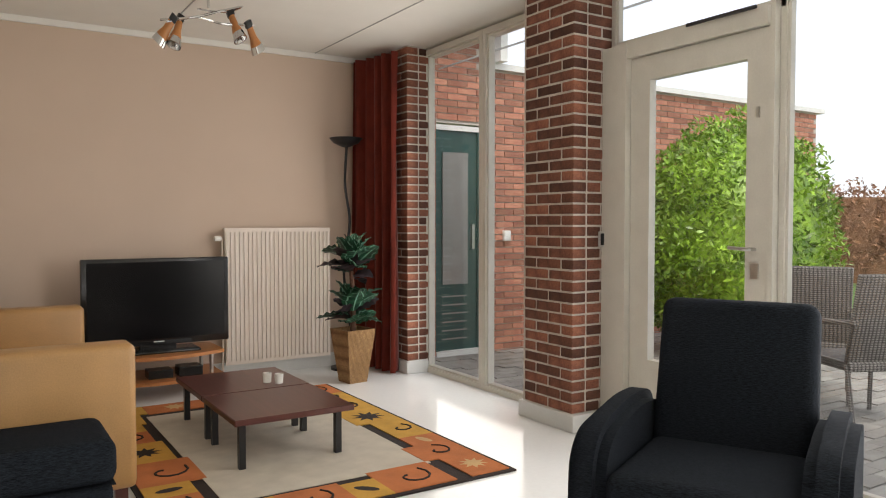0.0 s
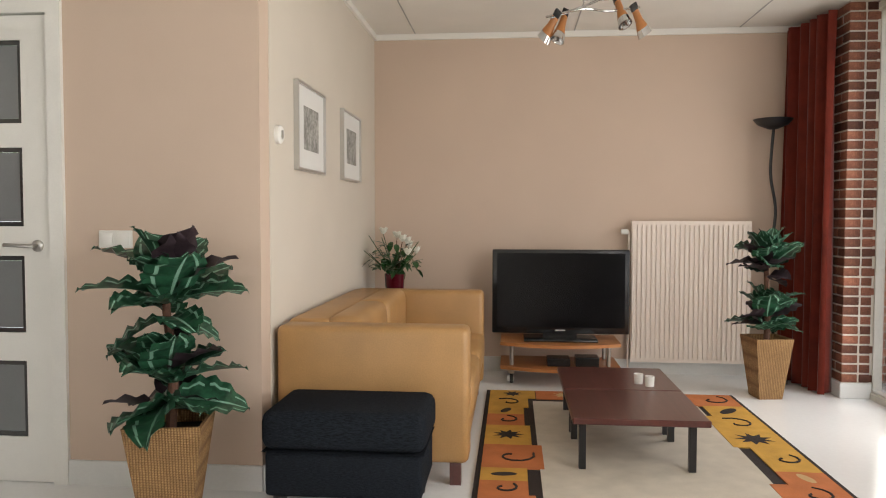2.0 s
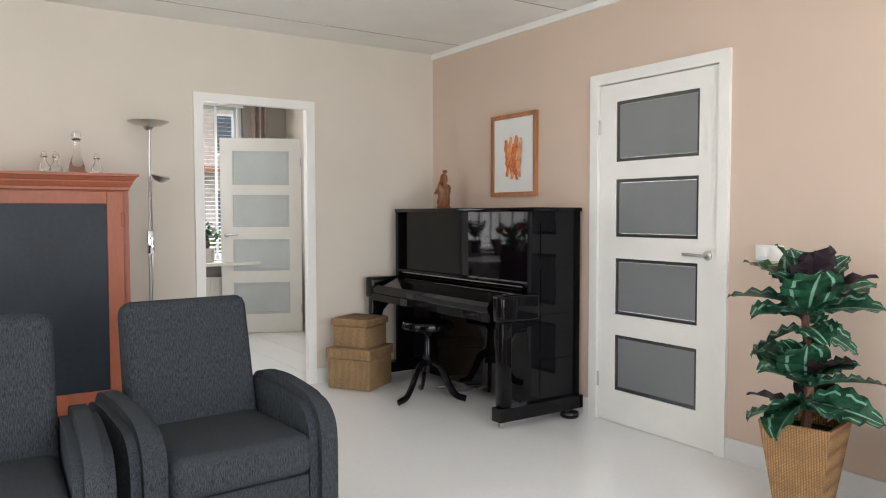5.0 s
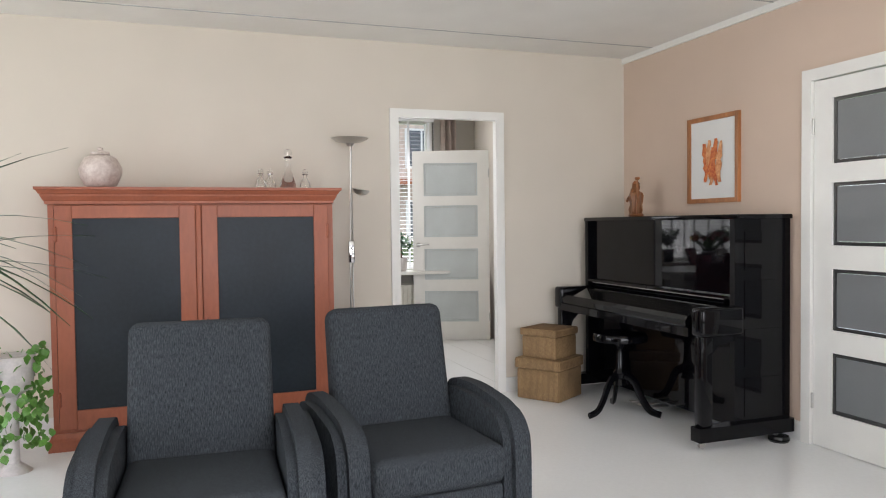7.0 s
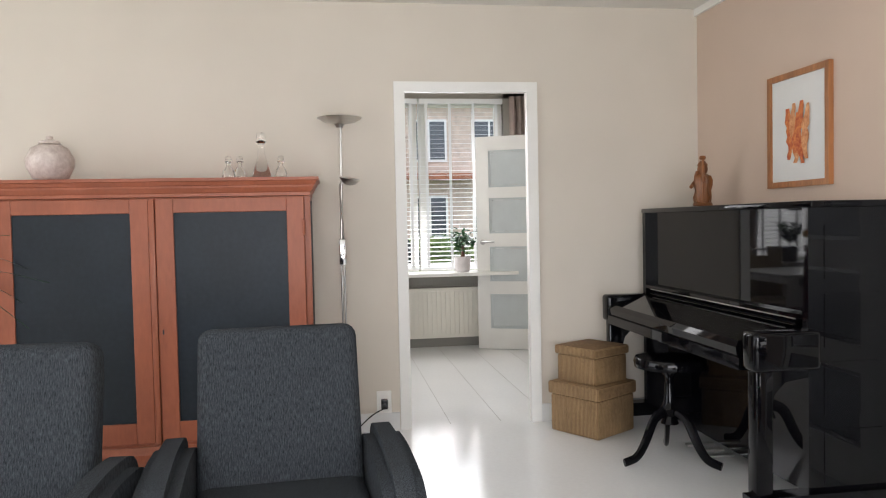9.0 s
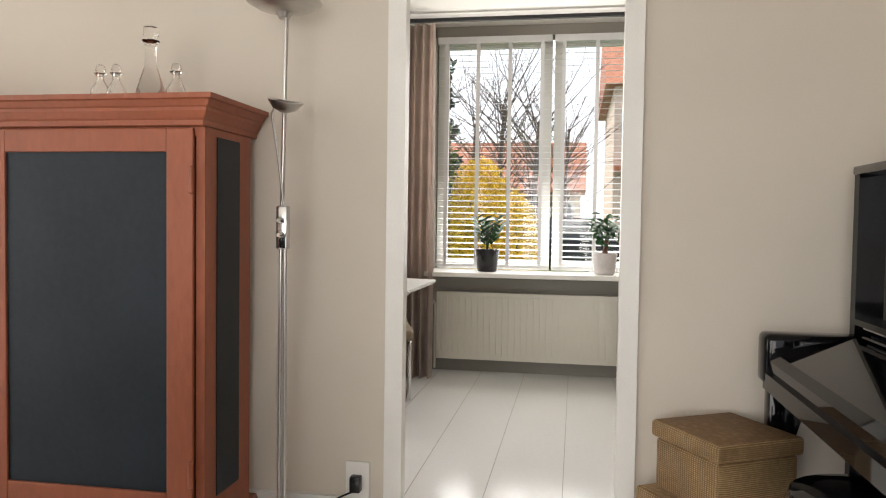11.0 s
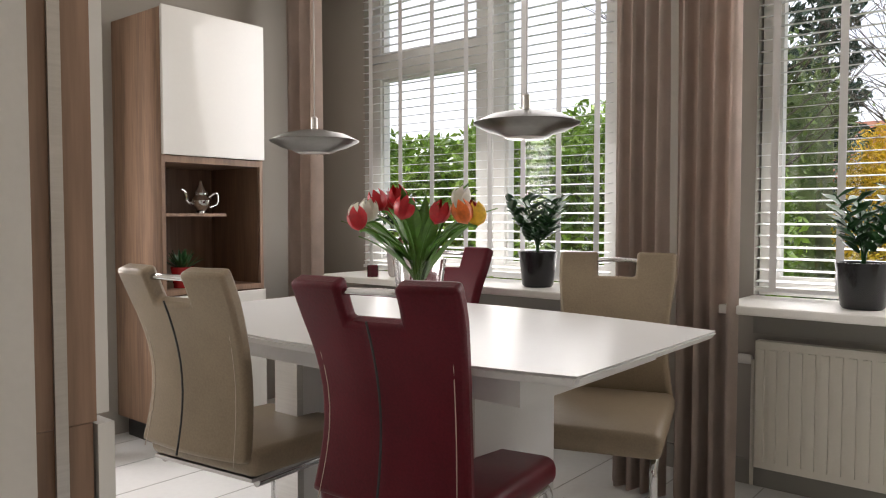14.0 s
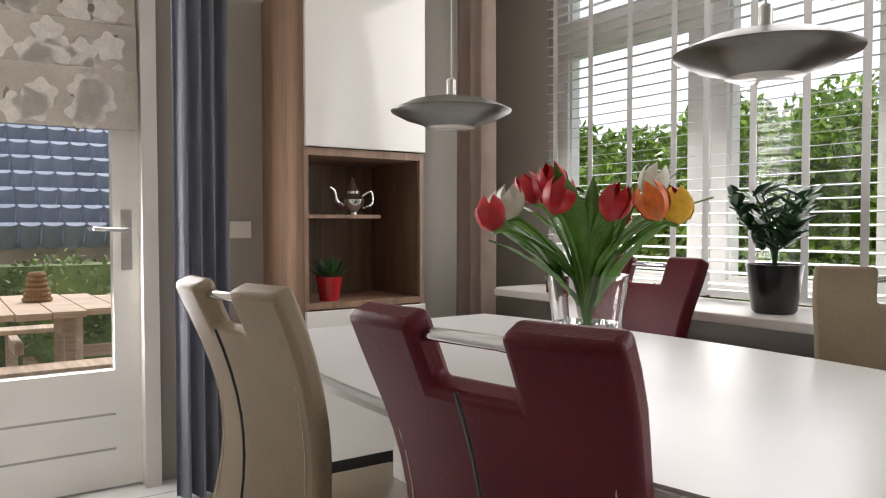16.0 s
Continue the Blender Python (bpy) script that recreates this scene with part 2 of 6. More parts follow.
RUGC = material("cream_wool", (0.52, 0.47, 0.39), 0.95, vary=0.1, scale=9, fine=300, bump=0.3)
RUGO = material("rust_orange_wool", (0.47, 0.15, 0.045), 0.95, vary=0.15, scale=9, fine=300, bump=0.3)
RUGY = material("golden_wool", (0.52, 0.29, 0.045), 0.95, vary=0.15, scale=9, fine=300, bump=0.3)
RUGB = material("black_brown_wool", (0.022, 0.014, 0.012), 0.95, vary=0.15, scale=9, fine=300, bump=0.3)
RUGT = material("beige_wool", (0.54, 0.36, 0.17), 0.95, vary=0.15, scale=9, fine=300, bump=0.3)
PAPER = material("picture_mount", (0.74, 0.74, 0.72), 0.8, vary=0.02, bump=0.0)
SILVER = material("silver_frame", (0.55, 0.54, 0.52), 0.35, metal=0.7, vary=0.04, bump=0.0)
ETCH = material("grey_etching", (0.30, 0.29, 0.27), 0.9, vary=0.45, scale=14, fine=60, bump=0.0, second=(0.46, 0.45, 0.42))
PRINTR = material("red_print_ink", (0.62, 0.10, 0.05), 0.8, vary=0.3, scale=30, second=(0.75, 0.28, 0.08), bump=0.0)
PRINTO = material("orange_print_ink", (0.75, 0.26, 0.10), 0.8, vary=0.3, scale=30, second=(0.80, 0.45, 0.22), bump=0.0)
PANE = pane_glass("window_glass")
CLEAR = glass("clear_glass")
# Same frosted glass, opaque: unlit and daylit from behind by base colour alone.
FROST = material("frosted_unlit_glass", (0.20, 0.21, 0.215), 0.22, vary=0.05, scale=3, fine=200, bump=0.0, coat=0.15)
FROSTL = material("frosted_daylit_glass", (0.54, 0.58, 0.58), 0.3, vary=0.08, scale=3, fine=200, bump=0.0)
BEVEL = material("bevelled_glass_edge", (0.05, 0.05, 0.05), 0.05, vary=0.05, bump=0.0, coat=1.0)
GREEND = material("green_door_paint", (0.018, 0.075, 0.065), 0.35, vary=0.08, bump=0.02)
GREYSL = material("grey_shutter", (0.25, 0.25, 0.235), 0.5, vary=0.1, bump=0.03)
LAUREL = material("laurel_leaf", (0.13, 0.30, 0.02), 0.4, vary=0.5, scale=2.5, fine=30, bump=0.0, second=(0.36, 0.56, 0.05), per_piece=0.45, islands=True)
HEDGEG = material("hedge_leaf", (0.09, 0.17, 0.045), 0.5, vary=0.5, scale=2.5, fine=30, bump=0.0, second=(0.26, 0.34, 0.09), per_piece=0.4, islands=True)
BEECH = material("dry_beech_leaf", (0.26, 0.12, 0.06), 0.7, vary=0.35, scale=3, fine=30, bump=0.0, second=(0.36, 0.18, 0.09), per_piece=0.35, islands=True)
FORSY = material("forsythia_bloom", (0.78, 0.52, 0.02), 0.6, vary=0.2, scale=3, fine=30, bump=0.0, per_piece=0.25, islands=True)
CONIF = material("conifer_needles", (0.025, 0.055, 0.03), 0.7, vary=0.3, scale=3, fine=30, bump=0.0, per_piece=0.3, islands=True)
BARK = material("bark", (0.10, 0.08, 0.06), 0.9, vary=0.3, scale=10, bump=0.3)
GRASS = material("lawn", (0.09, 0.16, 0.04), 0.9, vary=0.35, scale=2, fine=60, bump=0.3)
ROOFT = material("blue_grey_roof_tile", (0.30, 0.335, 0.40), 0.45, vary=0.15, scale=8, bump=0.05, per_piece=0.15)
ROOFR = material("orange_roof", (0.36, 0.13, 0.06), 0.7, vary=0.3, scale=8, bump=0.1)
FLOWERC = material("printed_pale_flower", (0.74, 0.72, 0.67), 0.9, vary=0.12, scale=20, fine=90, bump=0.0)
LEAFC = material("printed_grey_leaf", (0.24, 0.23, 0.20), 0.9, vary=0.25, scale=20, fine=90, bump=0.0)
HOUSEB = material("house_brick", (0.60, 0.48, 0.39), 0.9, vary=0.2, scale=5, fine=60, bump=0.1)
TIMBER = wood("weathered_timber", (0.58, 0.44, 0.31), 0.7, 0, 0.8, 0.25)
DARKWIN = material("dark_house_window", (0.07, 0.08, 0.09), 0.1, vary=0.2, bump=0.0)
FLORAL = material("floral_blind_cloth", (0.55, 0.52, 0.46), 0.9, vary=0.12, scale=9, fine=120, bump=0.05)
CARP = material("dark_car_paint", (0.02, 0.022, 0.026), 0.25, vary=0.05, bump=0.0, coat=0.6)
ROAD = material("asphalt", (0.06, 0.06, 0.062), 0.9, vary=0.2, scale=5, bump=0.2)


# ---- building helpers ----
def box(bm, x0, x1, y0, y1, z0, z1):
    v = [bm.verts.new(p) for p in ((x0, y0, z0), (x1, y0, z0), (x1, y1, z0), (x0, y1, z0), (x0, y0, z1), (x1, y0, z1), (x1, y1, z1), (x0, y1, z1))]
    for f in ((3, 2, 1, 0), (4, 5, 6, 7), (0, 1, 5, 4), (1, 2, 6, 5), (2, 3, 7, 6), (3, 0, 4, 7)):
        bm.faces.new([v[i] for i in f])
    return v


def boxes(*some):
    bm = bmesh.new()
    for b in some:
        box(bm, *b)
    return bm


def rounded(x0, x1, y0, y1, z0, z1, r=0.01, seg=2):
    bm = boxes((x0, x1, y0, y1, z0, z1))
    bmesh.ops.bevel(bm, geom=bm.edges[:], offset=r, segments=seg, affect="EDGES", profile=0.5)
    return bm


def lathe(profile, seg=20, bm=None, at=(0, 0, 0)):
    """A turned body from (radius, height) pairs."""
    bm = bm or bmesh.new()
    rings = [[bm.verts.new((at[0] + r * math.cos(2 * math.pi * i / seg), at[1] + r * math.sin(2 * math.pi * i / seg), at[2] + z)) for i in range(seg)] for r, z in profile]
    for a, b in zip(rings, rings[1:]):
        for i in range(seg):
            bm.faces.new((a[i], a[(i + 1) % seg], b[(i + 1) % seg], b[i]))
    bm.faces.new(rings[0][::-1])
    bm.faces.new(rings[-1])
    return bm


def tube(points, r=0.01, seg=8, bm=None, taper=1.0):
    bm = bm or bmesh.new()
    pts = [Vector(p) for p in points]
    rings = []
    up = None
    for i, p in enumerate(pts):
        d = (pts[min(i + 1, len(pts) - 1)] - pts[max(i - 1, 0)]).normalized()
        if up is None:
            up = d.orthogonal().normalized()
        a = (up - d * up.dot(d)).normalized()
        up = a
        b = d.cross(a)
        rr = r * (1 + (taper - 1) * i / max(1, len(pts) - 1))
        rings.append([bm.verts.new(p + a * rr * math.cos(2 * math.pi * k / seg) + b * rr * math.sin(2 * math.pi * k / seg)) for k in range(seg)])
    for a, b in zip(rings, rings[1:]):
        for k in range(seg):
            bm.faces.new((a[k], a[(k + 1) % seg], b[(k + 1) % seg], b[k]))
    bm.faces.new(rings[0][::-1])
    bm.faces.new(rings[-1])
    return bm


def smooth_path(points, steps=6):
    """Catmull-Rom line through the points."""
    p = [Vector(q) for q in points]
    p = [p[0] * 2 - p[1], *p, p[-1] * 2 - p[-2]]
    out = []
    for i in range(1, len(p) - 2):
        for k in range(steps):
            t = k / steps
            a, b, c, d = p[i - 1:i + 3]
            out.append(0.5 * (2 * b + (c - a) * t + (2 * a - 5 * b + 4 * c - d) * t * t + (3 * b - a - 3 * c + d) * t ** 3))
    return out + [p[-2]]


def mesh(name, bm, mat, smooth=False, fix=True):
    if fix:
        bmesh.ops.recalc_face_normals(bm, faces=bm.faces)
    me = bpy.data.meshes.new(name)
    bm.to_mesh(me)
    bm.free()
    me.materials.append(mat)
    if smooth:
        me.shade_smooth()
        me.set_sharp_from_angle(angle=radians(38))
    return me


def part(name, bm, mat, parent, label="", smooth=True, kind=""):
    ob = new(name, mesh(name, bm, mat, smooth))
    ob.parent = parent
    return tagged(ob, label, kind=kind)


def piece(name, me, parent, m):
    ob = new(name, me)
    ob.parent = parent
    ob.matrix_basis = m
    return ob


def thing(name, label, category, m=None, group=""):
    ob = new(name)
    ob.empty_display_size = 0.1
    if m is not None:
        ob.matrix_basis = m
    return tagged(ob, label, category, group)


def solid(name, bm, mat, label, category="", kind="structure", smooth=False):
    ob = new(name, mesh(name, bm, mat, smooth))
    return tagged(ob, label, category, kind=kind)


def soft(ob, width=0.012, seg=3):
    b = ob.modifiers.new("rounding", "BEVEL")
    b.width, b.segments, b.limit_method = width, seg, "ANGLE"
    return ob

# ---- structure ----
H = 2.58
XB, YD, XA, YT = -4.0, 3.03, -0.315, 5.675
solid("ground", boxes((-60, 60, -60, 60, -0.5, -0.25)), GRASS, "green lawn around the house")
solid("floor", boxes((-7.1, -4.05, -2.1, 3.1, -0.25, 0.0), (-4.05, 3.3, -4.0, 3.1, -0.25, 0.0), (-0.415, 3.3, 3.1, 5.8, -0.25, 0.0)), FLOOR, "glossy white painted wooden floor", smooth=False)
solid("wall_north", boxes((XA - 0.1, 3.3, YT, YT + 0.2, 0, H)), PINK, "blush painted plaster wall behind the television")
solid("wall_alcove", boxes((XA - 0.1, XA, YD + 0.12, YT, 0, H)), CREAM, "cream painted plaster wall beside the sofa")
solid("wall_passage", boxes((XB, -2.12, YD, YD + 0.12, 0, H), (-1.26, XA - 0.003, YD, YD + 0.12, 0, H), (-2.12, -1.26, YD, YD + 0.12, 2.07, H), (XA - 0.1, XA - 0.003, YD + 0.12, YD + 0.13, 0, H)), PINK, "blush painted plaster wall with a panelled door")
solid("wall_doorway", boxes((XB - 0.018, XB, -4.0, 1.13, 0, H), (XB - 0.018, XB, 1.92, 3.15, 0, H), (XB - 0.018, XB, 1.13, 1.92, 2.06, H)), CREAM, "cream painted plaster wall with an open doorway")
solid("wall_doorway_back", boxes((XB - 0.036, XB - 0.018, -2.1, 1.13, 0, H), (XB - 0.036, XB - 0.018, 1.92, 3.15, 0, H), (XB - 0.036, XB - 0.018, 1.13, 1.92, 2.06, H)), GREIGE, "warm grey painted wall of the dining room")
solid("wall_south", boxes((-4.0, -3.4, -4.0, -3.85, 0, H), (0.6, 3.3, -4.0, -3.85, 0, H), (-3.4, 0.6, -4.0, -3.85, 0, 0.4), (-3.4, 0.6, -4.0, -3.85, 2.4, H)), CREAM, "cream painted plaster wall with a wide window")
solid("wall_garden", boxes((3.05, 3.3, -4.0, -1.2, 0, H)), CREAM, "cream painted wall beside the garden front")
bm = boxes((-7.2, 3.35, -4.1, 5.8, H, H + 0.15))
solid("ceiling", bm, CEIL, "white panelled ceiling with fine seams")
bm = bmesh.new()
for i in range(7):
    box(bm, -3.6 + i * 1.2, -3.592 + i * 1.2, -3.8, 5.67, H - 0.004, H + 0.01)
solid("ceiling_seams", bm, SEAM, "thin grey seams between ceiling panels", "ceiling")
bm = boxes((XA, 2.9, YT - 0.02, YT, H - 0.045, H - 0.002), (XA, XA + 0.02, YD, YT - 0.02, H - 0.045, H - 0.002), (XB, XA, YD - 0.02, YD, H - 0.045, H - 0.002))
solid("trim", bm, WHITE, "white ceiling moulding along the walls")
bm = boxes((XA, 2.9, YT - 0.014, YT, 0, 0.11), (XA, XA + 0.014, YD, YT - 0.014, 0, 0.11), (-1.2, XA, YD - 0.014, YD, 0, 0.11), (XB, -2.18, YD - 0.014, YD, 0, 0.11),
           (XB, XB + 0.014, 1.97, YD - 0.014, 0, 0.11), (XB, XB + 0.014, -3.8, 1.08, 0, 0.11))
solid("baseboard", bm, PLINTH, "white painted skirting board along the walls")
solid("wall_window_front", boxes((-7.12, -6.96, -2.1, 3.0, 0, 0.74), (-7.12, -6.96, -2.1, -1.52, 0.74, H), (-7.12, -6.96, 0.1, 0.7, 0.74, H), (-7.12, -6.96, 2.45, 3.0, 0.74, H), (-7.12, -6.96, -2.1, 3.0, 2.5, H)), GREIGE, "warm grey painted wall with two windows")
solid("wall_terrace", boxes((-7.0, -5.2, -2.1, -1.95, 0, H), (-4.3, -4.05, -2.1, -1.95, 0, H), (-5.2, -4.3, -2.1, -1.95, 2.2, H)), GREIGE, "warm grey painted wall with a glazed terrace door")
solid("wall_dining_north", boxes((-7.0, -4.05, 2.95, 3.1, 0, H)), CREAM, "cream painted wall of the dining room")
bm = boxes((-6.96, -6.93, -1.5, 0.09, 0.62, 0.74), (-6.96, -6.93, 0.71, 2.46, 0.62, 0.74), (-6.96, -6.94, -1.9, 2.9, 0.0, 0.1))
solid("wall_panel", bm, DARKGREY, "dark grey painted strip and skirting under the windows", "trim")
solid("window_sill", rounded(-6.97, -6.56, -1.5, 0.3, 0.735, 0.768, 0.006), WHITE, "white painted window sill", "window sill")
solid("window_sill", rounded(-6.97, -6.56, 0.69, 2.72, 0.735, 0.768, 0.006), WHITE, "white painted window sill", "window sill")


def door_casing(name, bm, label):
    return tagged(new(name, mesh(name, bm, WHITE)), label, "door frame", kind="structure")


door_casing("doorway_frame", boxes((XB - 0.042, XB + 0.018, 1.085, 1.15, 0, 2.05), (XB - 0.042, XB + 0.018, 1.905, 1.97, 0, 2.05), (XB - 0.042, XB + 0.018, 1.085, 1.97, 2.05, 2.11)), "white painted frame of the open doorway")
door_casing("door_frame", boxes((-2.18, -2.115, YD - 0.02, YD + 0.1, 0, 2.06), (-1.255, -1.19, YD - 0.02, YD + 0.1, 0, 2.06), (-2.18, -1.19, YD - 0.02, YD + 0.1, 2.06, 2.125)), "white painted frame of the panelled door")


def glazed_door(name, w, h, m, panes, handle_x, panemat, label):
    """Door leaf with four glazed fields; the leaf's lower corner is the origin, x along its width."""
    d = thing(name, label, "door", m)
    d["kind"] = "structure"
    st = 0.125
    bm = boxes((0, st, 0, 0.04, 0, h), (w - st, w, 0, 0.04, 0, h))
    edges = [0.0] + [v for p in panes for v in p] + [h]
    for a, b in zip(edges[::2], edges[1::2]):
        box(bm, st, w - st, 0, 0.04, a, b)
    part("leaf", bm, WHITE, d, "white lacquered leaf", False)
    for a, b in panes:
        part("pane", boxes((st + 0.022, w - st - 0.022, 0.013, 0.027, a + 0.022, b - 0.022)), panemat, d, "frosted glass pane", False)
        # On the daylit door the edge takes the pane's pale lit colour too.
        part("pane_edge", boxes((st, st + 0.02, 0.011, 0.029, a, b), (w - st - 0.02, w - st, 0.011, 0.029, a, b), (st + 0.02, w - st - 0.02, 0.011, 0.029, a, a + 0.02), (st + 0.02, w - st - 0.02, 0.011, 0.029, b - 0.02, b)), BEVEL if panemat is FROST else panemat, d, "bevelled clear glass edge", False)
    s = 1 if handle_x < w / 2 else -1
    hd = part("door_handle", tube([(handle_x, -0.002, 1.05), (handle_x, -0.045, 1.05), (handle_x + s * 0.02, -0.052, 1.05), (handle_x + s * 0.125, -0.05, 1.055)], 0.009), STEEL, d, "brushed steel lever handle")
    part("rosette", lathe([(0.026, 0), (0.026, 0.008), (0.02, 0.011)]), STEEL, hd).matrix_basis = pose(handle_x, 0, 1.05, 90)
    for z in (0.25, h - 0.25):
        part("hinge", lathe([(0.008, -0.045), (0.008, 0.045)], 10), STEEL, d).matrix_basis = pose(w if handle_x < w / 2 else 0, -0.006, z)
    return d


PANES = [(0.2, 0.54), (0.665, 1.005), (1.135, 1.48), (1.585, 1.945)]
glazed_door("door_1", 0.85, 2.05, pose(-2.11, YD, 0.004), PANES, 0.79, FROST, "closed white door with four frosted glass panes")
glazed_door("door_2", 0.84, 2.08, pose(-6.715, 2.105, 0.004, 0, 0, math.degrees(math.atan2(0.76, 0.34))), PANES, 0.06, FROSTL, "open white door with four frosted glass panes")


def frame_bars(bm, axis, at, thick, a0, a1, z0, z1, bar):
    """A rectangular frame in a wall plane x = at."""
    for b in ((a0, a0 + bar, z0, z1), (a1 - bar, a1, z0, z1), (a0 + bar, a1 - bar, z0, z0 + bar), (a0 + bar, a1 - bar, z1 - bar, z1)):
        if axis == "x":
            box(bm, at - thick / 2, at + thick / 2, *b)
        else:
            box(bm, b[0], b[1], at - thick / 2, at + thick / 2, b[2], b[3])


def window(name, axis, at, fields, label, bar=0.055, mat=FRAMEW, thick=0.08):
    w = thing(name, label, "window")
    w["kind"] = "structure"
    for a0, a1, z0, z1 in fields:
        bm = bmesh.new()
        frame_bars(bm, axis, at, thick, a0, a1, z0, z1, bar)
        frame_bars(bm, axis, at, thick * 0.6, a0 + bar, a1 - bar, z0 + bar, z1 - bar, 0.014)
        part("window_frame", bm, mat, w, "", False)
        g = (a0 + bar, a1 - bar, z0 + bar, z1 - bar)
        pane = part("pane", boxes((at - 0.004, at + 0.004, *g) if axis == "x" else (g[0], g[1], at - 0.004, at + 0.004, g[2], g[3])), PANE, w, "", False)
        pane.visible_shadow = False
    return w


window("window_1", "x", 3.12, [(4.252, 5.06, 0.0, 2.56), (3.42, 4.25, 0.0, 2.56)], "tall cream framed floor-length window to the terrace", 0.04)
window("window_2", "x", 3.2, [(1.98, 3.08, 2.19, 2.56), (0.5, 2.003, 0.0, 2.56), (-1.2, 0.498, 0.0, 2.56)], "cream framed glazed garden front", 0.03, FRAMEW, 0.06)
window("window_3", "y", -3.92, [(-3.4, -1.4, 0.4, 2.4), (-1.4, 0.6, 0.4, 2.4)], "white framed window behind the seating", 0.06)
window("window_4", "x", -7.04, [(-1.5, -0.66, 0.77, 1.95), (-1.5, -0.66, 1.95, 2.5), (-0.62, 0.09, 0.77, 2.5)], "white framed window with a transom", 0.07, WHITE)
window("window_5", "x", -7.04, [(0.71, 1.56, 0.77, 2.5), (1.58, 2.44, 0.77, 2.5)], "white framed window to the street", 0.06, WHITE)

# garden door, closed, in the glazed front
gd = thing("door_3", "closed cream painted garden door with one large pane", "door")
gd["kind"] = "structure"
part("door_frame", boxes((3.1, 3.24, 2.9, 3.08, 0, 2.19), (3.13, 3.19, 2.005, 2.032, 0, 2.56), (3.11, 3.24, 2.03, 2.9, 2.11, 2.2)), FRAMEW, gd, "", False)
part("leaf", boxes((3.14, 3.19, 2.034, 2.155, 0.01, 2.105), (3.14, 3.19, 2.76, 2.896, 0.01, 2.105), (3.14, 3.19, 2.155, 2.76, 0.01, 0.44), (3.14, 3.19, 2.155, 2.76, 1.975, 2.105)), FRAMEW, gd, "", False)
g = part("pane", boxes((3.166, 3.174, 2.155, 2.76, 0.44, 1.975)), PANE, gd, "", False)
g.visible_shadow = False
part("door_handle", tube([(3.138, 2.1, 1.07), (3.1, 2.1, 1.07), (3.095, 2.115, 1.07), (3.095, 2.215, 1.075)], 0.009), STEEL, gd, "metal lever handle")
part("handle_plate", boxes((3.132, 3.14, 2.08, 2.12, 0.93, 1.0)), STEEL, gd, "", False)
part("bolt", boxes((3.134, 3.14, 2.085, 2.1, 1.69, 1.74)), STEEL, gd, "small steel bolt", False)
part("window_stay", boxes((3.088, 3.1, 2.08, 2.48, 2.19, 2.205)), BLACKM, gd, "dark metal stay", False)

# terrace door of the dining room
td = thing("door_4", "closed white terrace door with a tall pane", "door")
td["kind"] = "structure"
part("door_frame", boxes((-5.2, -5.14, -2.06, -1.9, 0, 2.2), (-4.36, -4.3, -2.06, -1.9, 0, 2.2), (-5.14, -4.36, -2.06, -1.9, 2.14, 2.2)), WHITE, td, "", False)
part("leaf", boxes((-5.14, -5.04, -2.02, -1.96, 0.01, 2.14), (-4.46, -4.36, -2.02, -1.96, 0.01, 2.14), (-5.04, -4.46, -2.02, -1.96, 0.01, 0.48), (-5.04, -4.46, -2.02, -1.96, 2.0, 2.14)), WHITE, td, "", False)
part("groove", boxes((-5.04, -4.46, -1.962, -1.956, 0.3, 0.308), (-5.04, -4.46, -1.962, -1.956, 0.16, 0.168)), SEAM, td, "", False)
g = part("pane", boxes((-5.04, -4.46, -1.994, -1.986, 0.48, 2.0)), PANE, td, "", False)
g.visible_shadow = False
part("door_handle", tube([(-5.09, -1.955, 1.04), (-5.09, -1.91, 1.04), (-5.07, -1.905, 1.04), (-4.96, -1.905, 1.045)], 0.009), STEEL, td, "metal lever handle")
part("handle_plate", boxes((-5.11, -5.07, -1.96, -1.952, 0.88, 1.12)), STEEL, td, "", False)


# ---- living room things ----
def curtain(name, x0, y0, x1, y1, z0, z1, folds, mat, label, depth=0.035, seed=1):
    rnd = random.Random(seed)
    bm = bmesh.new()
    n, d = folds * 8, Vector((x1 - x0, y1 - y0, 0))
    side = Vector((-d.y, d.x, 0)).normalized()
    ph = [rnd.uniform(0.6, 1.2) for _ in range(folds + 1)]
    cols = []
    for i in range(n + 1):
        u = i / n
        a = ph[int(u * folds)]
        col = []
        for k in range(6):
            v = k / 5
            off = math.sin(u * folds * 2 * math.pi + 0.5 * math.sin(v * 2 + a)) * depth * a * (1.15 - 0.3 * v)
            p = Vector((x0, y0, 0)) + d * (u + 0.012 * math.sin(v * 3 + i)) + side * off
            col.append(bm.verts.new((p.x, p.y, z0 + (z1 - z0) * v)))
        cols.append(col)
    for a, b in zip(cols, cols[1:]):
        for k in range(5):
            bm.faces.new((a[k], b[k], b[k + 1], a[k + 1]))
    bmesh.ops.solidify(bm, geom=bm.faces[:], thickness=0.006)
    ob = new(name, mesh(name, bm, mat, True))
    ob.data.set_sharp_from_angle(angle=radians(80))
    return tagged(ob, label, "curtain")


curtain("curtain", 2.84, 5.05, 2.72, 5.6, 0.012, 2.53, 5, REDCURT, "rust red floor-length curtain drawn aside", 0.05, 2)

# radiators


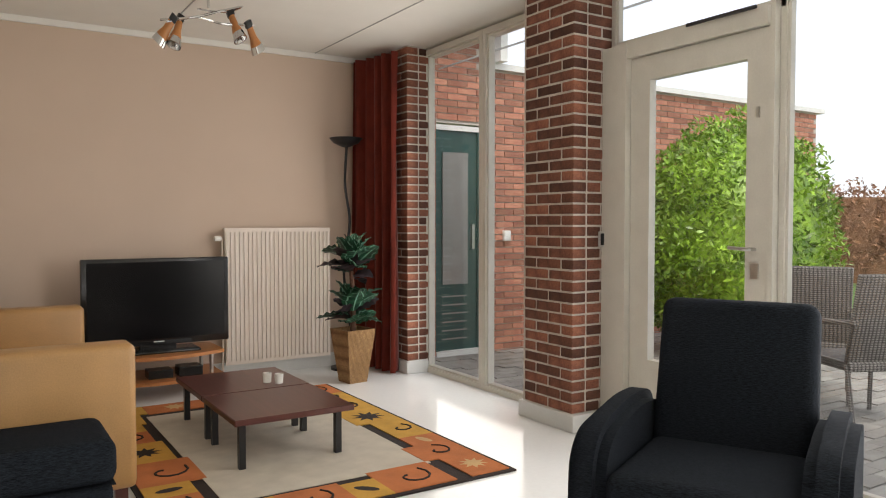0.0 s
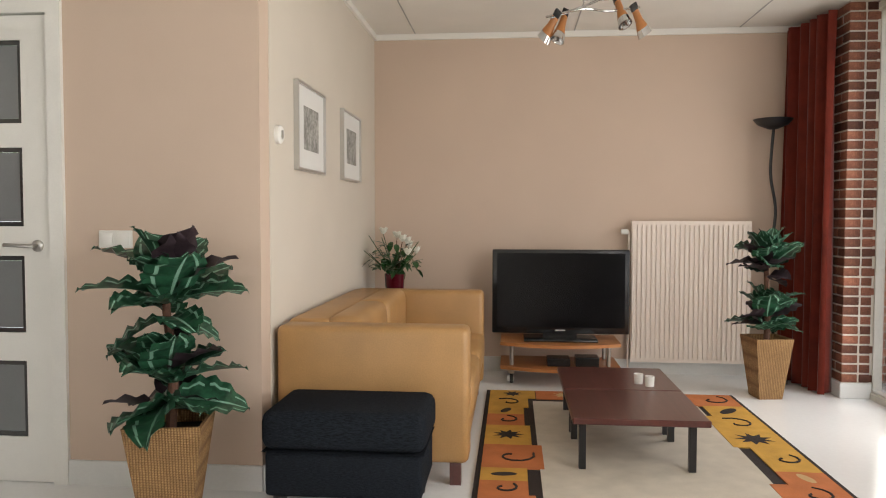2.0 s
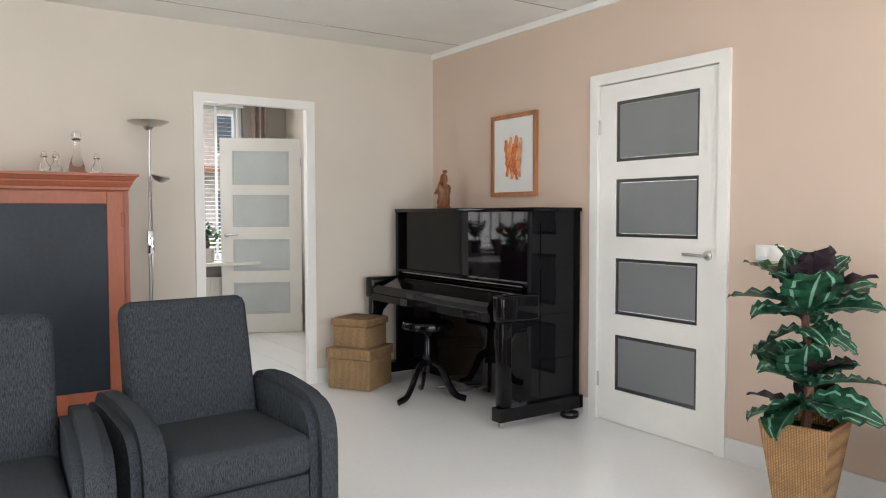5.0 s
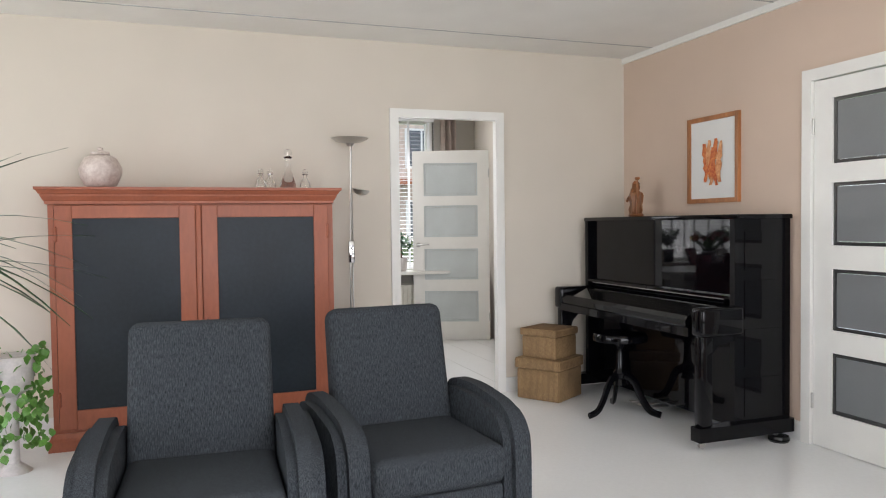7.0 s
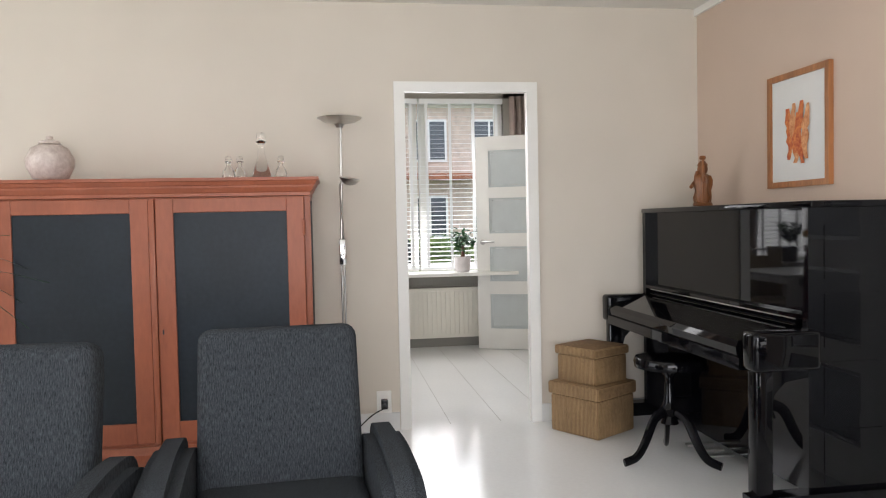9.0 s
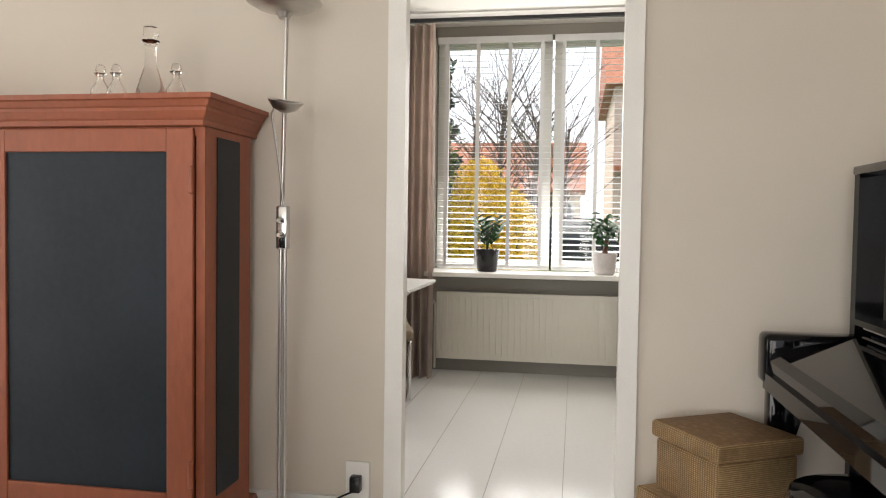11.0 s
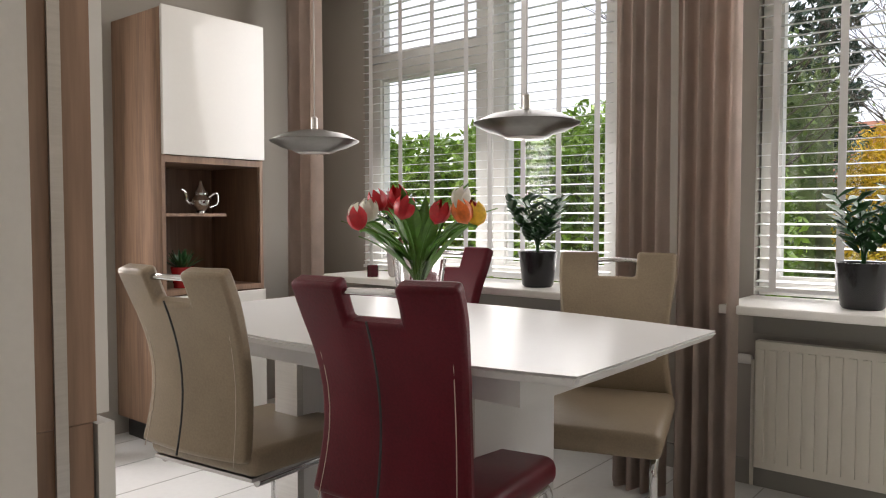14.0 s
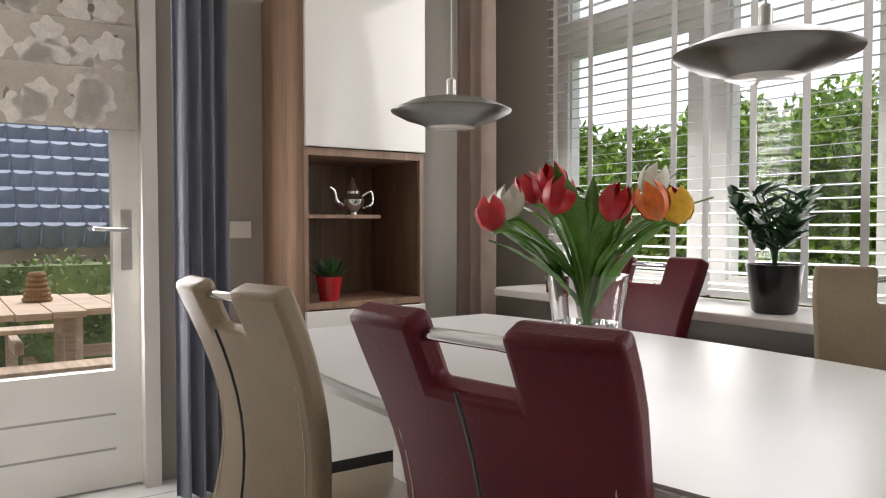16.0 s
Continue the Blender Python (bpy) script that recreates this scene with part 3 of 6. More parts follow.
def radiator(name, w, h, m, mat, label, pitch=0.045):
    r = thing(name, label, "radiator", m)
    bm, ribs = boxes((0, w, 0.004, 0.02, 0, h)), []
    rib = mesh("rib", boxes((-pitch * 0.3, pitch * 0.3, -0.008, 0.0038, 0.03, h - 0.03)), mat)
    n = int(w / pitch)
    for i in range(n):
        c = (i + 0.5) * w / n
        ribs.append(c)
    front = part("front_panel", bm, mat, r, "", False)
    for c in ribs:
        piece("rib", rib, front, pose(c, 0, 0))
    part("back_panel", boxes((0.01, w - 0.01, 0.055, 0.07, 0.01, h - 0.01)), mat, r, "", False)
    part("top_grille", boxes((0, w, 0.0205, 0.0545, h - 0.012, h)), mat, r, "", False)
    part("valve", lathe([(0.016, 0), (0.02, 0.01), (0.02, 0.05), (0.012, 0.055)], 12), WHITE, r, "white thermostat valve").matrix_basis = pose(-0.02, 0.03, h - 0.08, 0, -90)
    part("pipe", tube([(-0.015, 0.03, h - 0.08), (-0.015, 0.03, -0.08)], 0.008), mat, r)
    for k in (0.3, 0.7):
        part("bracket", boxes((w * k, w * k + 0.03, 0.07, 0.105, 0.1, h - 0.1)), mat, r, "", False)
    return r


radiator("radiator", 0.86, 1.05, pose(1.63, 5.57, 0.105), RADW, "tall blush white panel radiator on the wall", 0.034)
radiator("radiator", 1.6, 0.5, pose(-6.86, 0.74, 0.1, 0, 0, 90), RADC, "long cream panel radiator below the window")
radiator("radiator", 1.4, 0.5, pose(-6.86, -1.4, 0.1, 0, 0, 90), RADC, "cream panel radiator below the window")

# television and its stand
tv = thing("television", "flat black television, switched off, on a stand", "television", pose(1.096, 5.36, 0.3))
part("bezel", rounded(-0.488, 0.488, -0.025, 0.03, 0.045, 0.65, 0.008), BLACKP, tv)
part("screen", boxes((-0.455, 0.455, -0.028, -0.0252, 0.09, 0.625)), SCREEN, tv, "", False)
part("neck", boxes((-0.12, 0.12, -0.01, 0.05, 0.01, 0.06)), BLACKP, tv, "", False)
part("foot", rounded(-0.26, 0.26, -0.14, 0.12, 0, 0.018, 0.006), BLACKP, tv)
part("logo_bar", boxes((-0.035, 0.035, -0.0285, -0.0255, 0.066, 0.074)), SILVER, tv, "small silver mark", False)
ts = thing("television_stand", "orange beech television stand on castors", "tv stand", pose(1.09, 5.3, 0))


def bow_shelf(z):
    bm = bmesh.new()
    pts = [(-0.42 + 0.84 * i / 14, -0.1 - 0.12 * math.sin(math.pi * i / 14)) for i in range(15)] + [(0.42, 0.3), (-0.42, 0.3)]
    f = bm.faces.new([bm.verts.new((x, y, z)) for x, y in pts])
    r = bmesh.ops.extrude_face_region(bm, geom=[f])
    bmesh.ops.translate(bm, verts=[v for v in r["geom"] if isinstance(v, bmesh.types.BMVert)], vec=(0, 0, 0.022))
    return bm


part("top_shelf", bow_shelf(0.278), ORANGEW, ts, "", False)
part("lower_shelf", bow_shelf(0.11), ORANGEW, ts, "", False)
for x, y in ((-0.34, -0.06), (0.34, -0.06), (-0.34, 0.22), (0.34, 0.22)):
    part("column", lathe([(0.014, 0.132), (0.014, 0.278)], 12), STEEL, ts).location = (x, y, 0)
    c = part("castor", lathe([(0.035, -0.012), (0.038, 0), (0.035, 0.012)], 16), BLACKM, ts)
    c.matrix_basis = pose(x, y, 0.038, 0, 90, 0)
    part("fork", boxes((-0.02, 0.02, -0.018, -0.013, -0.03, 0.02)), STEEL, c, "", False).matrix_basis = pose(0, 0, 0)
    part("castor_stem", boxes((x - 0.02, x + 0.02, y - 0.02, y + 0.02, 0.072, 0.112)), STEEL, ts, "", False)
tagged(solid("set_top_box", rounded(1.0, 1.16, 5.2, 5.34, 0.132, 0.19, 0.005), BLACKP, "small black box on the lower shelf", "set-top box", "object"))
tagged(solid("media_player", rounded(1.2, 1.36, 5.2, 5.34, 0.132, 0.2, 0.005), BLACKP, "small black player on the lower shelf", "media player", "object"))

# sofa
so = thing("sofa", "tan leather sofa with square arms", "sofa", pose(-0.295, 3.15, 0))
part("back", rounded(0, 0.2, 0.171, 1.629, 0.1, 0.71, 0.03, 3), TAN, so)
part("arm", rounded(0, 0.86, 0.0, 0.17, 0.1, 0.70, 0.03, 3), TAN, so)
part("arm", rounded(0, 0.86, 1.63, 1.8, 0.1, 0.70, 0.03, 3), TAN, so)
part("base", boxes((0.2, 0.84, 0.17, 1.63, 0.1, 0.26)), TAN, so, "", False)
for a, b in ((0.172, 0.898), (0.902, 1.628)):
    part("seat_cushion", rounded(0.2, 0.87, a, b, 0.26, 0.43, 0.04, 4), TAN, so)
    part("back_cushion", rounded(0.17, 0.36, a, b, 0.41, 0.72, 0.06, 4), TAN, so)
for x, y in ((0.8, 0.05), (0.8, 1.75), (0.05, 0.05), (0.05, 1.75)):
    part("leg", boxes((x - 0.025, x + 0.025, y - 0.025, y + 0.025, 0, 0.1)), MAHOG, so, "dark red wooden leg", False)
for y in (0.012, 1.788):
    part("piping", tube([(0.03, y, 0.66), (0.82, y, 0.66)], 0.004, 6), TAN, so)

ot = thing("ottoman", "charcoal fabric ottoman beside the sofa", "ottoman", pose(0.10, 2.93, 0))
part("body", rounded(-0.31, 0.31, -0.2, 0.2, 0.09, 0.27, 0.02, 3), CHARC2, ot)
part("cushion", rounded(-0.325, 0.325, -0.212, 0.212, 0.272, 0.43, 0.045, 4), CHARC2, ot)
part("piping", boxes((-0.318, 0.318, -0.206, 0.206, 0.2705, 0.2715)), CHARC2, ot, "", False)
for x in (-0.26, 0.26):
    for y in (-0.15, 0.15):
        part("leg", lathe([(0.022, 0), (0.03, 0.09)], 12), BLACKM, ot).location = (x, y, 0)


def armchair(m, label, CLOTH=CHARC):
    """Faces its own -y."""
    a = thing("armchair", label, "armchair", m, "charcoal armchairs")
    bm = rounded(-0.272, 0.272, -0.07, 0.07, 0.0, 0.58, 0.045, 4)
    for v in bm.verts:
        s = 1 - 0.03 * (v.co.z / 0.58)
        v.co.x *= s
    bk = part("backrest", bm, CLOTH, a)
    bk.matrix_basis = pose(0, 0.2, 0.345, -12)
    for s in (-1, 1):
        bm = bmesh.new()
        prof = smooth_path([(-0.35, 0, 0.1), (-0.35, 0, 0.37), (-0.325, 0, 0.475), (-0.25, 0, 0.545), (-0.13, 0, 0.57), (0.1, 0, 0.585), (0.3, 0, 0.54), (0.34, 0, 0.3), (0.34, 0, 0.1)], 5)
        f1 = bm.faces.new([bm.verts.new((s * 0.274, p.x, p.z)) for p in prof])
        r = bmesh.ops.extrude_face_region(bm, geom=[f1])
        bmesh.ops.translate(bm, verts=[v for v in r["geom"] if isinstance(v, bmesh.types.BMVert)], vec=(s * 0.125, 0, 0))
        bmesh.ops.recalc_face_normals(bm, faces=bm.faces)
        bmesh.ops.bevel(bm, geom=[e for e in bm.edges if len(e.link_faces) == 2 and e.calc_face_angle(0) > 1.2], offset=0.034, segments=4, affect="EDGES")
        part("arm", bm, CLOTH, a)
    part("seat_cushion", rounded(-0.271, 0.271, -0.36, 0.18, 0.27, 0.43, 0.045, 4), CLOTH, a)
    part("front_panel", rounded(-0.271, 0.271, -0.33, 0.3, 0.09, 0.268, 0.02, 2), CLOTH, a)
    for x in (-0.33, 0.33):
        for y in (-0.26, 0.28):
            part("foot", lathe([(0.02, 0), (0.025, 0.1)], 10), BLACKM, a).location = (x, y, 0)
    return a


armchair(pose(-1.797, 0.53, 0, 0, 0, 94), "charcoal fabric armchair facing the room")
armchair(pose(-1.625, -0.30, 0, 0, 0, 87), "charcoal fabric armchair beside its twin")
# Same cloth as the other two; being backlit is put into the darker colour.
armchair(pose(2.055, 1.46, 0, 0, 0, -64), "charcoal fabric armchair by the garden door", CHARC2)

# coffee tables: two low squares side by side
for y0, lab in ((3.36, "low square dark red wooden coffee table"), (3.96, "low square dark red coffee table, joined to its twin")):
    t = thing("coffee_table", lab, "coffee table", pose(1.03, y0, 0.012), "coffee tables")
    part("tabletop", rounded(0, 0.62, 0, 0.592, 0.222, 0.252, 0.004, 1), MAHOG, t, "", False)
    for x in (0.05, 0.55):
        for y in (0.06, 0.53):
            part("leg", boxes((x - 0.016, x + 0.016, y - 0.016, y + 0.016, 0, 0.222)), BLACKM, t, "black metal leg", False)
for x, y in ((1.45, 4.12), (1.50, 4.06)):
    c = thing("tealight_holder", "small frosted glass tealight holder on the table", "candle holder", pose(x, y, 0.264), "tealight holders")
    part("cup", lathe([(0.024, 0), (0.027, 0.055), (0.024, 0.055), (0.021, 0.01)], 16), GLOSSW, c)

# rug
RX0, RX1, RY0, RY1 = 0.585, 2.2, 2.72, 4.98
rug = thing("rug", "cream wool rug with a patched orange border", "rug", pose(0, 0, 0.0005))
part("edge", boxes((RX0, RX1, RY0, RY1, 0, 0.009)), RUGB, rug, "black brown edge", False)
part("field", boxes((RX0 + 0.3, RX1 - 0.3, RY0 + 0.3, RY1 - 0.3, 0.009, 0.0125)), RUGC, rug, "plain cream field", False)
rnd = random.Random(7)
cols = [RUGO, RUGY, RUGT, RUGO, RUGY, RUGO]


def motif(bm, kind, cx, cy, s, turn):
    z = 0.0155
    if kind == 0:
        ring = [bm.verts.new((cx + s * (1 if i % 2 else 0.5) * math.cos(i * math.pi / 9 + turn), cy + s * (1 if i % 2 else 0.5) * math.sin(i * math.pi / 9 + turn), z)) for i in range(18)]
        bm.faces.new(ring)
    elif kind == 1:
        pts = [(cx + 0.8 * s * math.cos(a * 0.5 + turn) * a / 9, cy + 0.8 * s * math.sin(a * 0.5 + turn) * a / 9, z - 0.002) for a in range(2, 13)]
        tube(pts, 0.007, 5, bm)
    else:
        ring = [bm.verts.new((cx + s * math.cos(t) * math.cos(turn) - 0.42 * s * math.sin(t) * math.sin(turn), cy + s * math.cos(t) * math.sin(turn) + 0.42 * s * math.sin(t) * math.cos(turn), z)) for t in [k * math.pi / 6 for k in range(12)]]
        bm.faces.new(ring)


def border(run0, run1, make):
    p, k = run0, 0
    while p < run1 - 0.02:
        q = min(run1, p + rnd.choice((0.17, 0.24, 0.3, 0.36)))
        if run1 - q < 0.12:
            q = run1
        make(p, q, k)
        p, k = q, k + 1


def patch(x0, x1, y0, y1, k):
    c = rnd.randrange(6)
    part("patch", boxes((x0, x1, y0, y1, 0.009, 0.0145)), cols[c], rug, "", False)
    bm = bmesh.new()
    kind = (0, 1, 2, 1)[k % 4]
    motif(bm, kind, (x0 + x1) / 2, (y0 + y1) / 2, min(x1 - x0, y1 - y0) * 0.36, rnd.uniform(0, 3))
    part("motif", bm, (RUGB if kind == 1 else RUGT if cols[c] is RUGO else RUGB), rug, "", False)


W = 0.27
border(RY0 + 0.025, RY1 - 0.025, lambda a, b, k: patch(RX0 + 0.025, RX0 + W + rnd.choice((0, 0.05, -0.03)), a, b, k))
border(RY0 + 0.025, RY1 - 0.025, lambda a, b, k: patch(RX1 - W + rnd.choice((0, -0.05, 0.03)), RX1 - 0.025, a, b, k))
border(RX0 + W + 0.055, RX1 - W - 0.055, lambda a, b, k: patch(a, b, RY0 + 0.025, RY0 + W + rnd.choice((0, 0.05, -0.03)), k))
border(RX0 + W + 0.055, RX1 - W - 0.055, lambda a, b, k: patch(a, b, RY1 - W + rnd.choice((0, -0.05, 0.03)), RY1 - 0.025, k))

# wardrobe cabinet
cb = thing("cabinet", "terracotta painted cabinet with two blackboard doors", "cabinet", pose(-3.985, -1.05, 0) @ Matrix.Diagonal((0.87, 1, 1, 1)))
for nm, b_ in (("side", (0.05, 0.44, 0, 0.03, 0.1005, 1.42)), ("side", (0.05, 0.44, 1.605, 1.635, 0.1005, 1.42)), ("back", (0.05, 0.07, 0.03, 1.605, 0.1005, 1.42)),
               ("top", (0.07, 0.44, 0.03, 1.605, 1.39, 1.42)), ("bottom", (0.07, 0.44, 0.03, 1.605, 0.1005, 0.16))):
    part(nm, boxes(b_), TERRA, cb, "", False)


def stepped(steps, y0, y1, depth):
    """A moulding round three sides: (how far it stands out, height) from the bottom up."""
    bm = bmesh.new()
    rings = [[bm.verts.new(p) for p in ((0, y0 - o, z), (depth + o, y0 - o, z), (depth + o, y1 + o, z), (0, y1 + o, z))] for o, z in steps]
    for lo, hi in zip(rings, rings[1:]):
        for k in range(4):
            bm.faces.new((lo[k], lo[(k + 1) % 4], hi[(k + 1) % 4], hi[k]))
    bm.faces.new(rings[0][::-1])
    bm.faces.new(rings[-1])
    return bm


part("plinth", stepped([(0.028, 0), (0.028, 0.062), (0.018, 0.075), (0.008, 0.1)], 0, 1.635, 0.44), TERRA, cb, "", False)
part("cornice", stepped([(0.003, 1.4205), (0.014, 1.424), (0.014, 1.44), (0.02, 1.446), (0.032, 1.468), (0.034, 1.478), (0.04, 1.482), (0.05, 1.5), (0.06, 1.504), (0.06, 1.52)], 0, 1.625, 0.45), TERRA, cb, "", False)
for y0, y1 in ((0.034, 0.797), (0.832, 1.602)):
    d = part("door", boxes((0.4405, 0.46, y0, y0 + 0.092, 0.12, 1.415), (0.4405, 0.46, y1 - 0.092, y1, 0.12, 1.415), (0.4405, 0.46, y0 + 0.092, y1 - 0.092, 0.12, 0.232), (0.4405, 0.46, y0 + 0.092, y1 - 0.092, 1.34, 1.415)), TERRA, cb, "", False)
    soft(d, 0.004, 2)
    part("panel", boxes((0.441, 0.449, y0 + 0.092, y1 - 0.092, 0.232, 1.34)), CHALK, d, "blackboard panel", False)
    for z in (0.3, 1.25):
        part("hinge", lathe([(0.004, -0.045), (0.009, -0.04), (0.009, 0.04), (0.004, 0.045)], 10), TERRA, d).location = (0.464, y0 + 0.004 if y0 < 0.4 else y1 - 0.004, z)
part("side_panel", boxes((0.16, 0.35, 1.6352, 1.639, 0.2, 1.395)), CHALK, cb, "blackboard side panel", False)
part("centre_strip", rounded(0.4405, 0.47, 0.799, 0.83, 0.12, 1.415, 0.006, 2), TERRA, cb)
part("keyhole", boxes((0.46, 0.463, 0.852, 0.860, 0.7, 0.725)), BLACKM, cb, "", False)
part("keyhole_plate", rounded(0.46, 0.4615, 0.848, 0.864, 0.685, 0.74, 0.0005, 1), TERRA, cb)

# piano
pi = thing("piano", "black lacquered upright piano against the wall", "piano", pose(-3.88, 2.4, 0))
PW = 1.63
part("upper_case", boxes((0.04, PW - 0.04, 0.24, 0.58, 0.66, 1.29)), BLACKL, pi, "", False)
part("lower_case", boxes((0.04, PW - 0.04, 0.27, 0.58, 0.08, 0.66)), BLACKL, pi, "", False)
for x in (0.0, PW - 0.04):
    part("side", boxes((x, x + 0.04, 0.2, 0.6, 0.06, 1.29)), BLACKL, pi, "", False)
    part("toe", boxes((x - 0.006, x + 0.075, -0.065, 0.6, 0.05, 0.13)), BLACKL, pi, "", False)
    part("leg", rounded(x - 0.002, x + 0.065, -0.045, 0.03, 0.13, 0.64, 0.008), BLACKL, pi)
    part("castor", lathe([(0.02, -0.01), (0.02, 0.01)], 12), STEEL, pi).matrix_basis = pose(x + 0.03, -0.02, 0.025, 0, 90)
    part("castor", lathe([(0.02, -0.01), (0.02, 0.01)], 12), STEEL, pi).matrix_basis = pose(x + 0.03, 0.5, 0.025, 0, 90)
    part("key_block", rounded(x - 0.004, x + 0.1, -0.07, 0.22, 0.64, 0.8, 0.02, 3), BLACKL, pi)
for x in (0.0, PW - 0.063):
    bm = bmesh.new()
    pts = [(0.03, 0.64), (0.2, 0.64), (0.2, 0.60), (0.1, 0.585), (0.055, 0.54), (0.03, 0.46)]
    f = bm.faces.new([bm.verts.new((x, y, z)) for y, z in pts])
    r = bmesh.ops.extrude_face_region(bm, geom=[f])
    bmesh.ops.translate(bm, verts=[v for v in r["geom"] if isinstance(v, bmesh.types.BMVert)], vec=(0.06, 0, 0))
    part("leg_bracket", bm, BLACKL, pi, "", False)
part("lid", rounded(-0.02, PW + 0.02, 0.2, 0.6, 1.29, 1.318, 0.006), BLACKL, pi)
part("key_bed", boxes((0.066, PW - 0.066, -0.066, 0.27, 0.63, 0.68)), BLACKL, pi, "", False)
bm = bmesh.new()
prof = [(-0.055, 0.68), (-0.06, 0.72), (-0.045, 0.745), (0.2, 0.80), (0.235, 0.83), (0.24, 0.68)]
f = bm.faces.new([bm.verts.new((0.1, y, z)) for y, z in prof])
r = bmesh.ops.extrude_face_region(bm, geom=[f])
bmesh.ops.translate(bm, verts=[v for v in r["geom"] if isinstance(v, bmesh.types.BMVert)], vec=(PW - 0.2, 0, 0))
part("fallboard", bm, BLACKL, pi, "closed key lid", False)
part("music_shelf", boxes((0.04, PW - 0.04, 0.2, 0.238, 0.832, 0.85)), BLACKL, pi, "", False)
part("brass_strip", boxes((0.1, PW - 0.1, 0.204, 0.21, 0.826, 0.831)), STEEL, pi, "polished metal strip", False)
for k in range(4):
    part("side_panel", boxes((PW, PW + 0.004, 0.27, 0.53, 0.16 + k * 0.28, 0.38 + k * 0.28)), BLACKL, pi, "", False)
for x in (PW + 0.02, -0.02):
    part("castor_cup", lathe([(0.055, 0.0005), (0.06, 0.012), (0.05, 0.016), (0.06, 0.02), (0.055, 0.034), (0.03, 0.035)], 20), BLACKP, pi, "round black castor cup").location = (x, 0.5, 0)
for x in (0.72, 0.82, 0.92):
    part("pedal", rounded(x - 0.02, x + 0.02, 0.12, 0.27, 0.055, 0.068, 0.005), STEEL, pi, "metal pedal")

st = thing("piano_stool", "round black piano stool on three curved legs", "stool", pose(-3.1, 2.40, 0))
part("seat", lathe([(0.15, 0.49), (0.175, 0.495), (0.18, 0.52), (0.17, 0.545), (0.12, 0.555)], 28), BLACKL, st)
part("column", lathe([(0.045, 0.2), (0.03, 0.24), (0.045, 0.28), (0.028, 0.32), (0.022, 0.44), (0.06, 0.49)], 16), BLACKL, st)
for k in range(3):
    bm = tube(smooth_path([(0.02, 0, 0.27), (0.09, 0, 0.23), (0.15, 0, 0.11), (0.2, 0, 0.045), (0.27, 0, 0.024)], 5), 0.03, 8, None, 0.75)
    for v in bm.verts:
        v.co.y *= 0.55
    part("leg", bm, BLACKL, st).matrix_basis = pose(0, 0, 0, 0, 0, 40 + 120 * k)

for s, h, z, lab in ((0.35, 0.3, 0.0, "large seagrass box with a lid"), (0.29, 0.215, 0.3, "small seagrass box stacked on a larger one")):
    b = thing("basket", lab, "basket", pose(-3.75, 2.215, z + 0.0005, 0, 0, 33 if z == 0 else 30), "lidded seagrass boxes")
    part("box", rounded(-s / 2, s / 2, -s / 2, s / 2, 0, h * 0.74, 0.012), WICKER2, b)
    part("lid", rounded(-s / 2 - 0.012, s / 2 + 0.012, -s / 2 - 0.012, s / 2 + 0.012, h * 0.745, h - 0.001, 0.012), WICKER2, b)


def picture(name, cx, cz, w, h, m, bar, fmat, label):
    p = thing(name, label, "picture", m)
    bm = bmesh.new()
    frame_bars(bm, "y", 0, 0.025, -w / 2, w / 2, -h / 2, h / 2, bar)
    part("frame", bm, fmat, p, "", False)
    part("mount", boxes((-w / 2 + bar, w / 2 - bar, 0, 0.008, -h / 2 + bar, h / 2 - bar)), PAPER, p, "white mount", False)
    return p


p = picture("framed_print", 0, 0, 0.5, 0.58, pose(-2.935, YD - 0.0135, 1.692), 0.03, FRAMEWOOD, "abstract orange print in a wooden frame")
rnd = random.Random(3)
for k, (x, hh, mt) in enumerate(((-0.07, 0.26, PRINTR), (-0.02, 0.3, PRINTO), (0.03, 0.31, PRINTR), (0.075, 0.27, PRINTO), (0.0, 0.2, PRINTR))):
    bm = bmesh.new()
    left, right = [], []
    for j in range(12):
        u = j / 11
        w_ = (0.010 + 0.026 * math.sin(0.35 + 2.6 * u)) * rnd.uniform(0.6, 1.15)
        c_ = x + 0.012 * math.sin(5 * u + k) + rnd.uniform(-0.006, 0.006)
        z_ = -0.02 + hh * (u - 0.5)
        left.append(bm.verts.new((c_ - w_, -0.0045 - 0.0008 * k, z_)))
        right.append(bm.verts.new((c_ + w_ * rnd.uniform(0.5, 1.1), -0.0045 - 0.0008 * k, z_)))
    for j in range(11):
        bm.faces.new((left[j], right[j], right[j + 1], left[j + 1]))
    part("ink_shape", bm, mt, p, "", False)
for y in (3.785, 4.767):
    p = picture("framed_etching", 0, 0, 0.54, 0.44, pose(XA + 0.0135, y, 1.634, 0, 0, 90), 0.014, SILVER, "grey etching in a silver frame")
    part("etching", boxes((-0.14, 0.14, -0.003, -0.0005, -0.11, 0.11)), ETCH, p, "", False)
th = thing("thermostat", "round white thermostat on the wall", "thermostat", pose(XA, 3.25, 1.555, 0, 90))
part("body", lathe([(0.042, 0), (0.042, 0.018), (0.034, 0.026)], 24), WHITE, th)
part("dial", lathe([(0.02, 0.0262), (0.018, 0.03)], 16), SILVER, th)
sw = thing("light_switch", "double white light switch", "light switch", pose(-0.96, YD, 1.085))
part("plate", rounded(-0.075, 0.075, -0.012, 0, -0.038, 0.038, 0.004), WHITE, sw)
for x in (-0.036, 0.036):
    part("rocker", rounded(x - 0.026, x + 0.026, -0.018, -0.0125, -0.027, 0.027, 0.003), WHITE, sw)
so2 = thing("wall_socket", "white wall socket with a black plug", "socket", pose(XB, 0.985, 0.17, 0, 0, 90))
part("plate", rounded(-0.045, 0.045, -0.012, 0, -0.075, 0.075, 0.004), WHITE, so2)
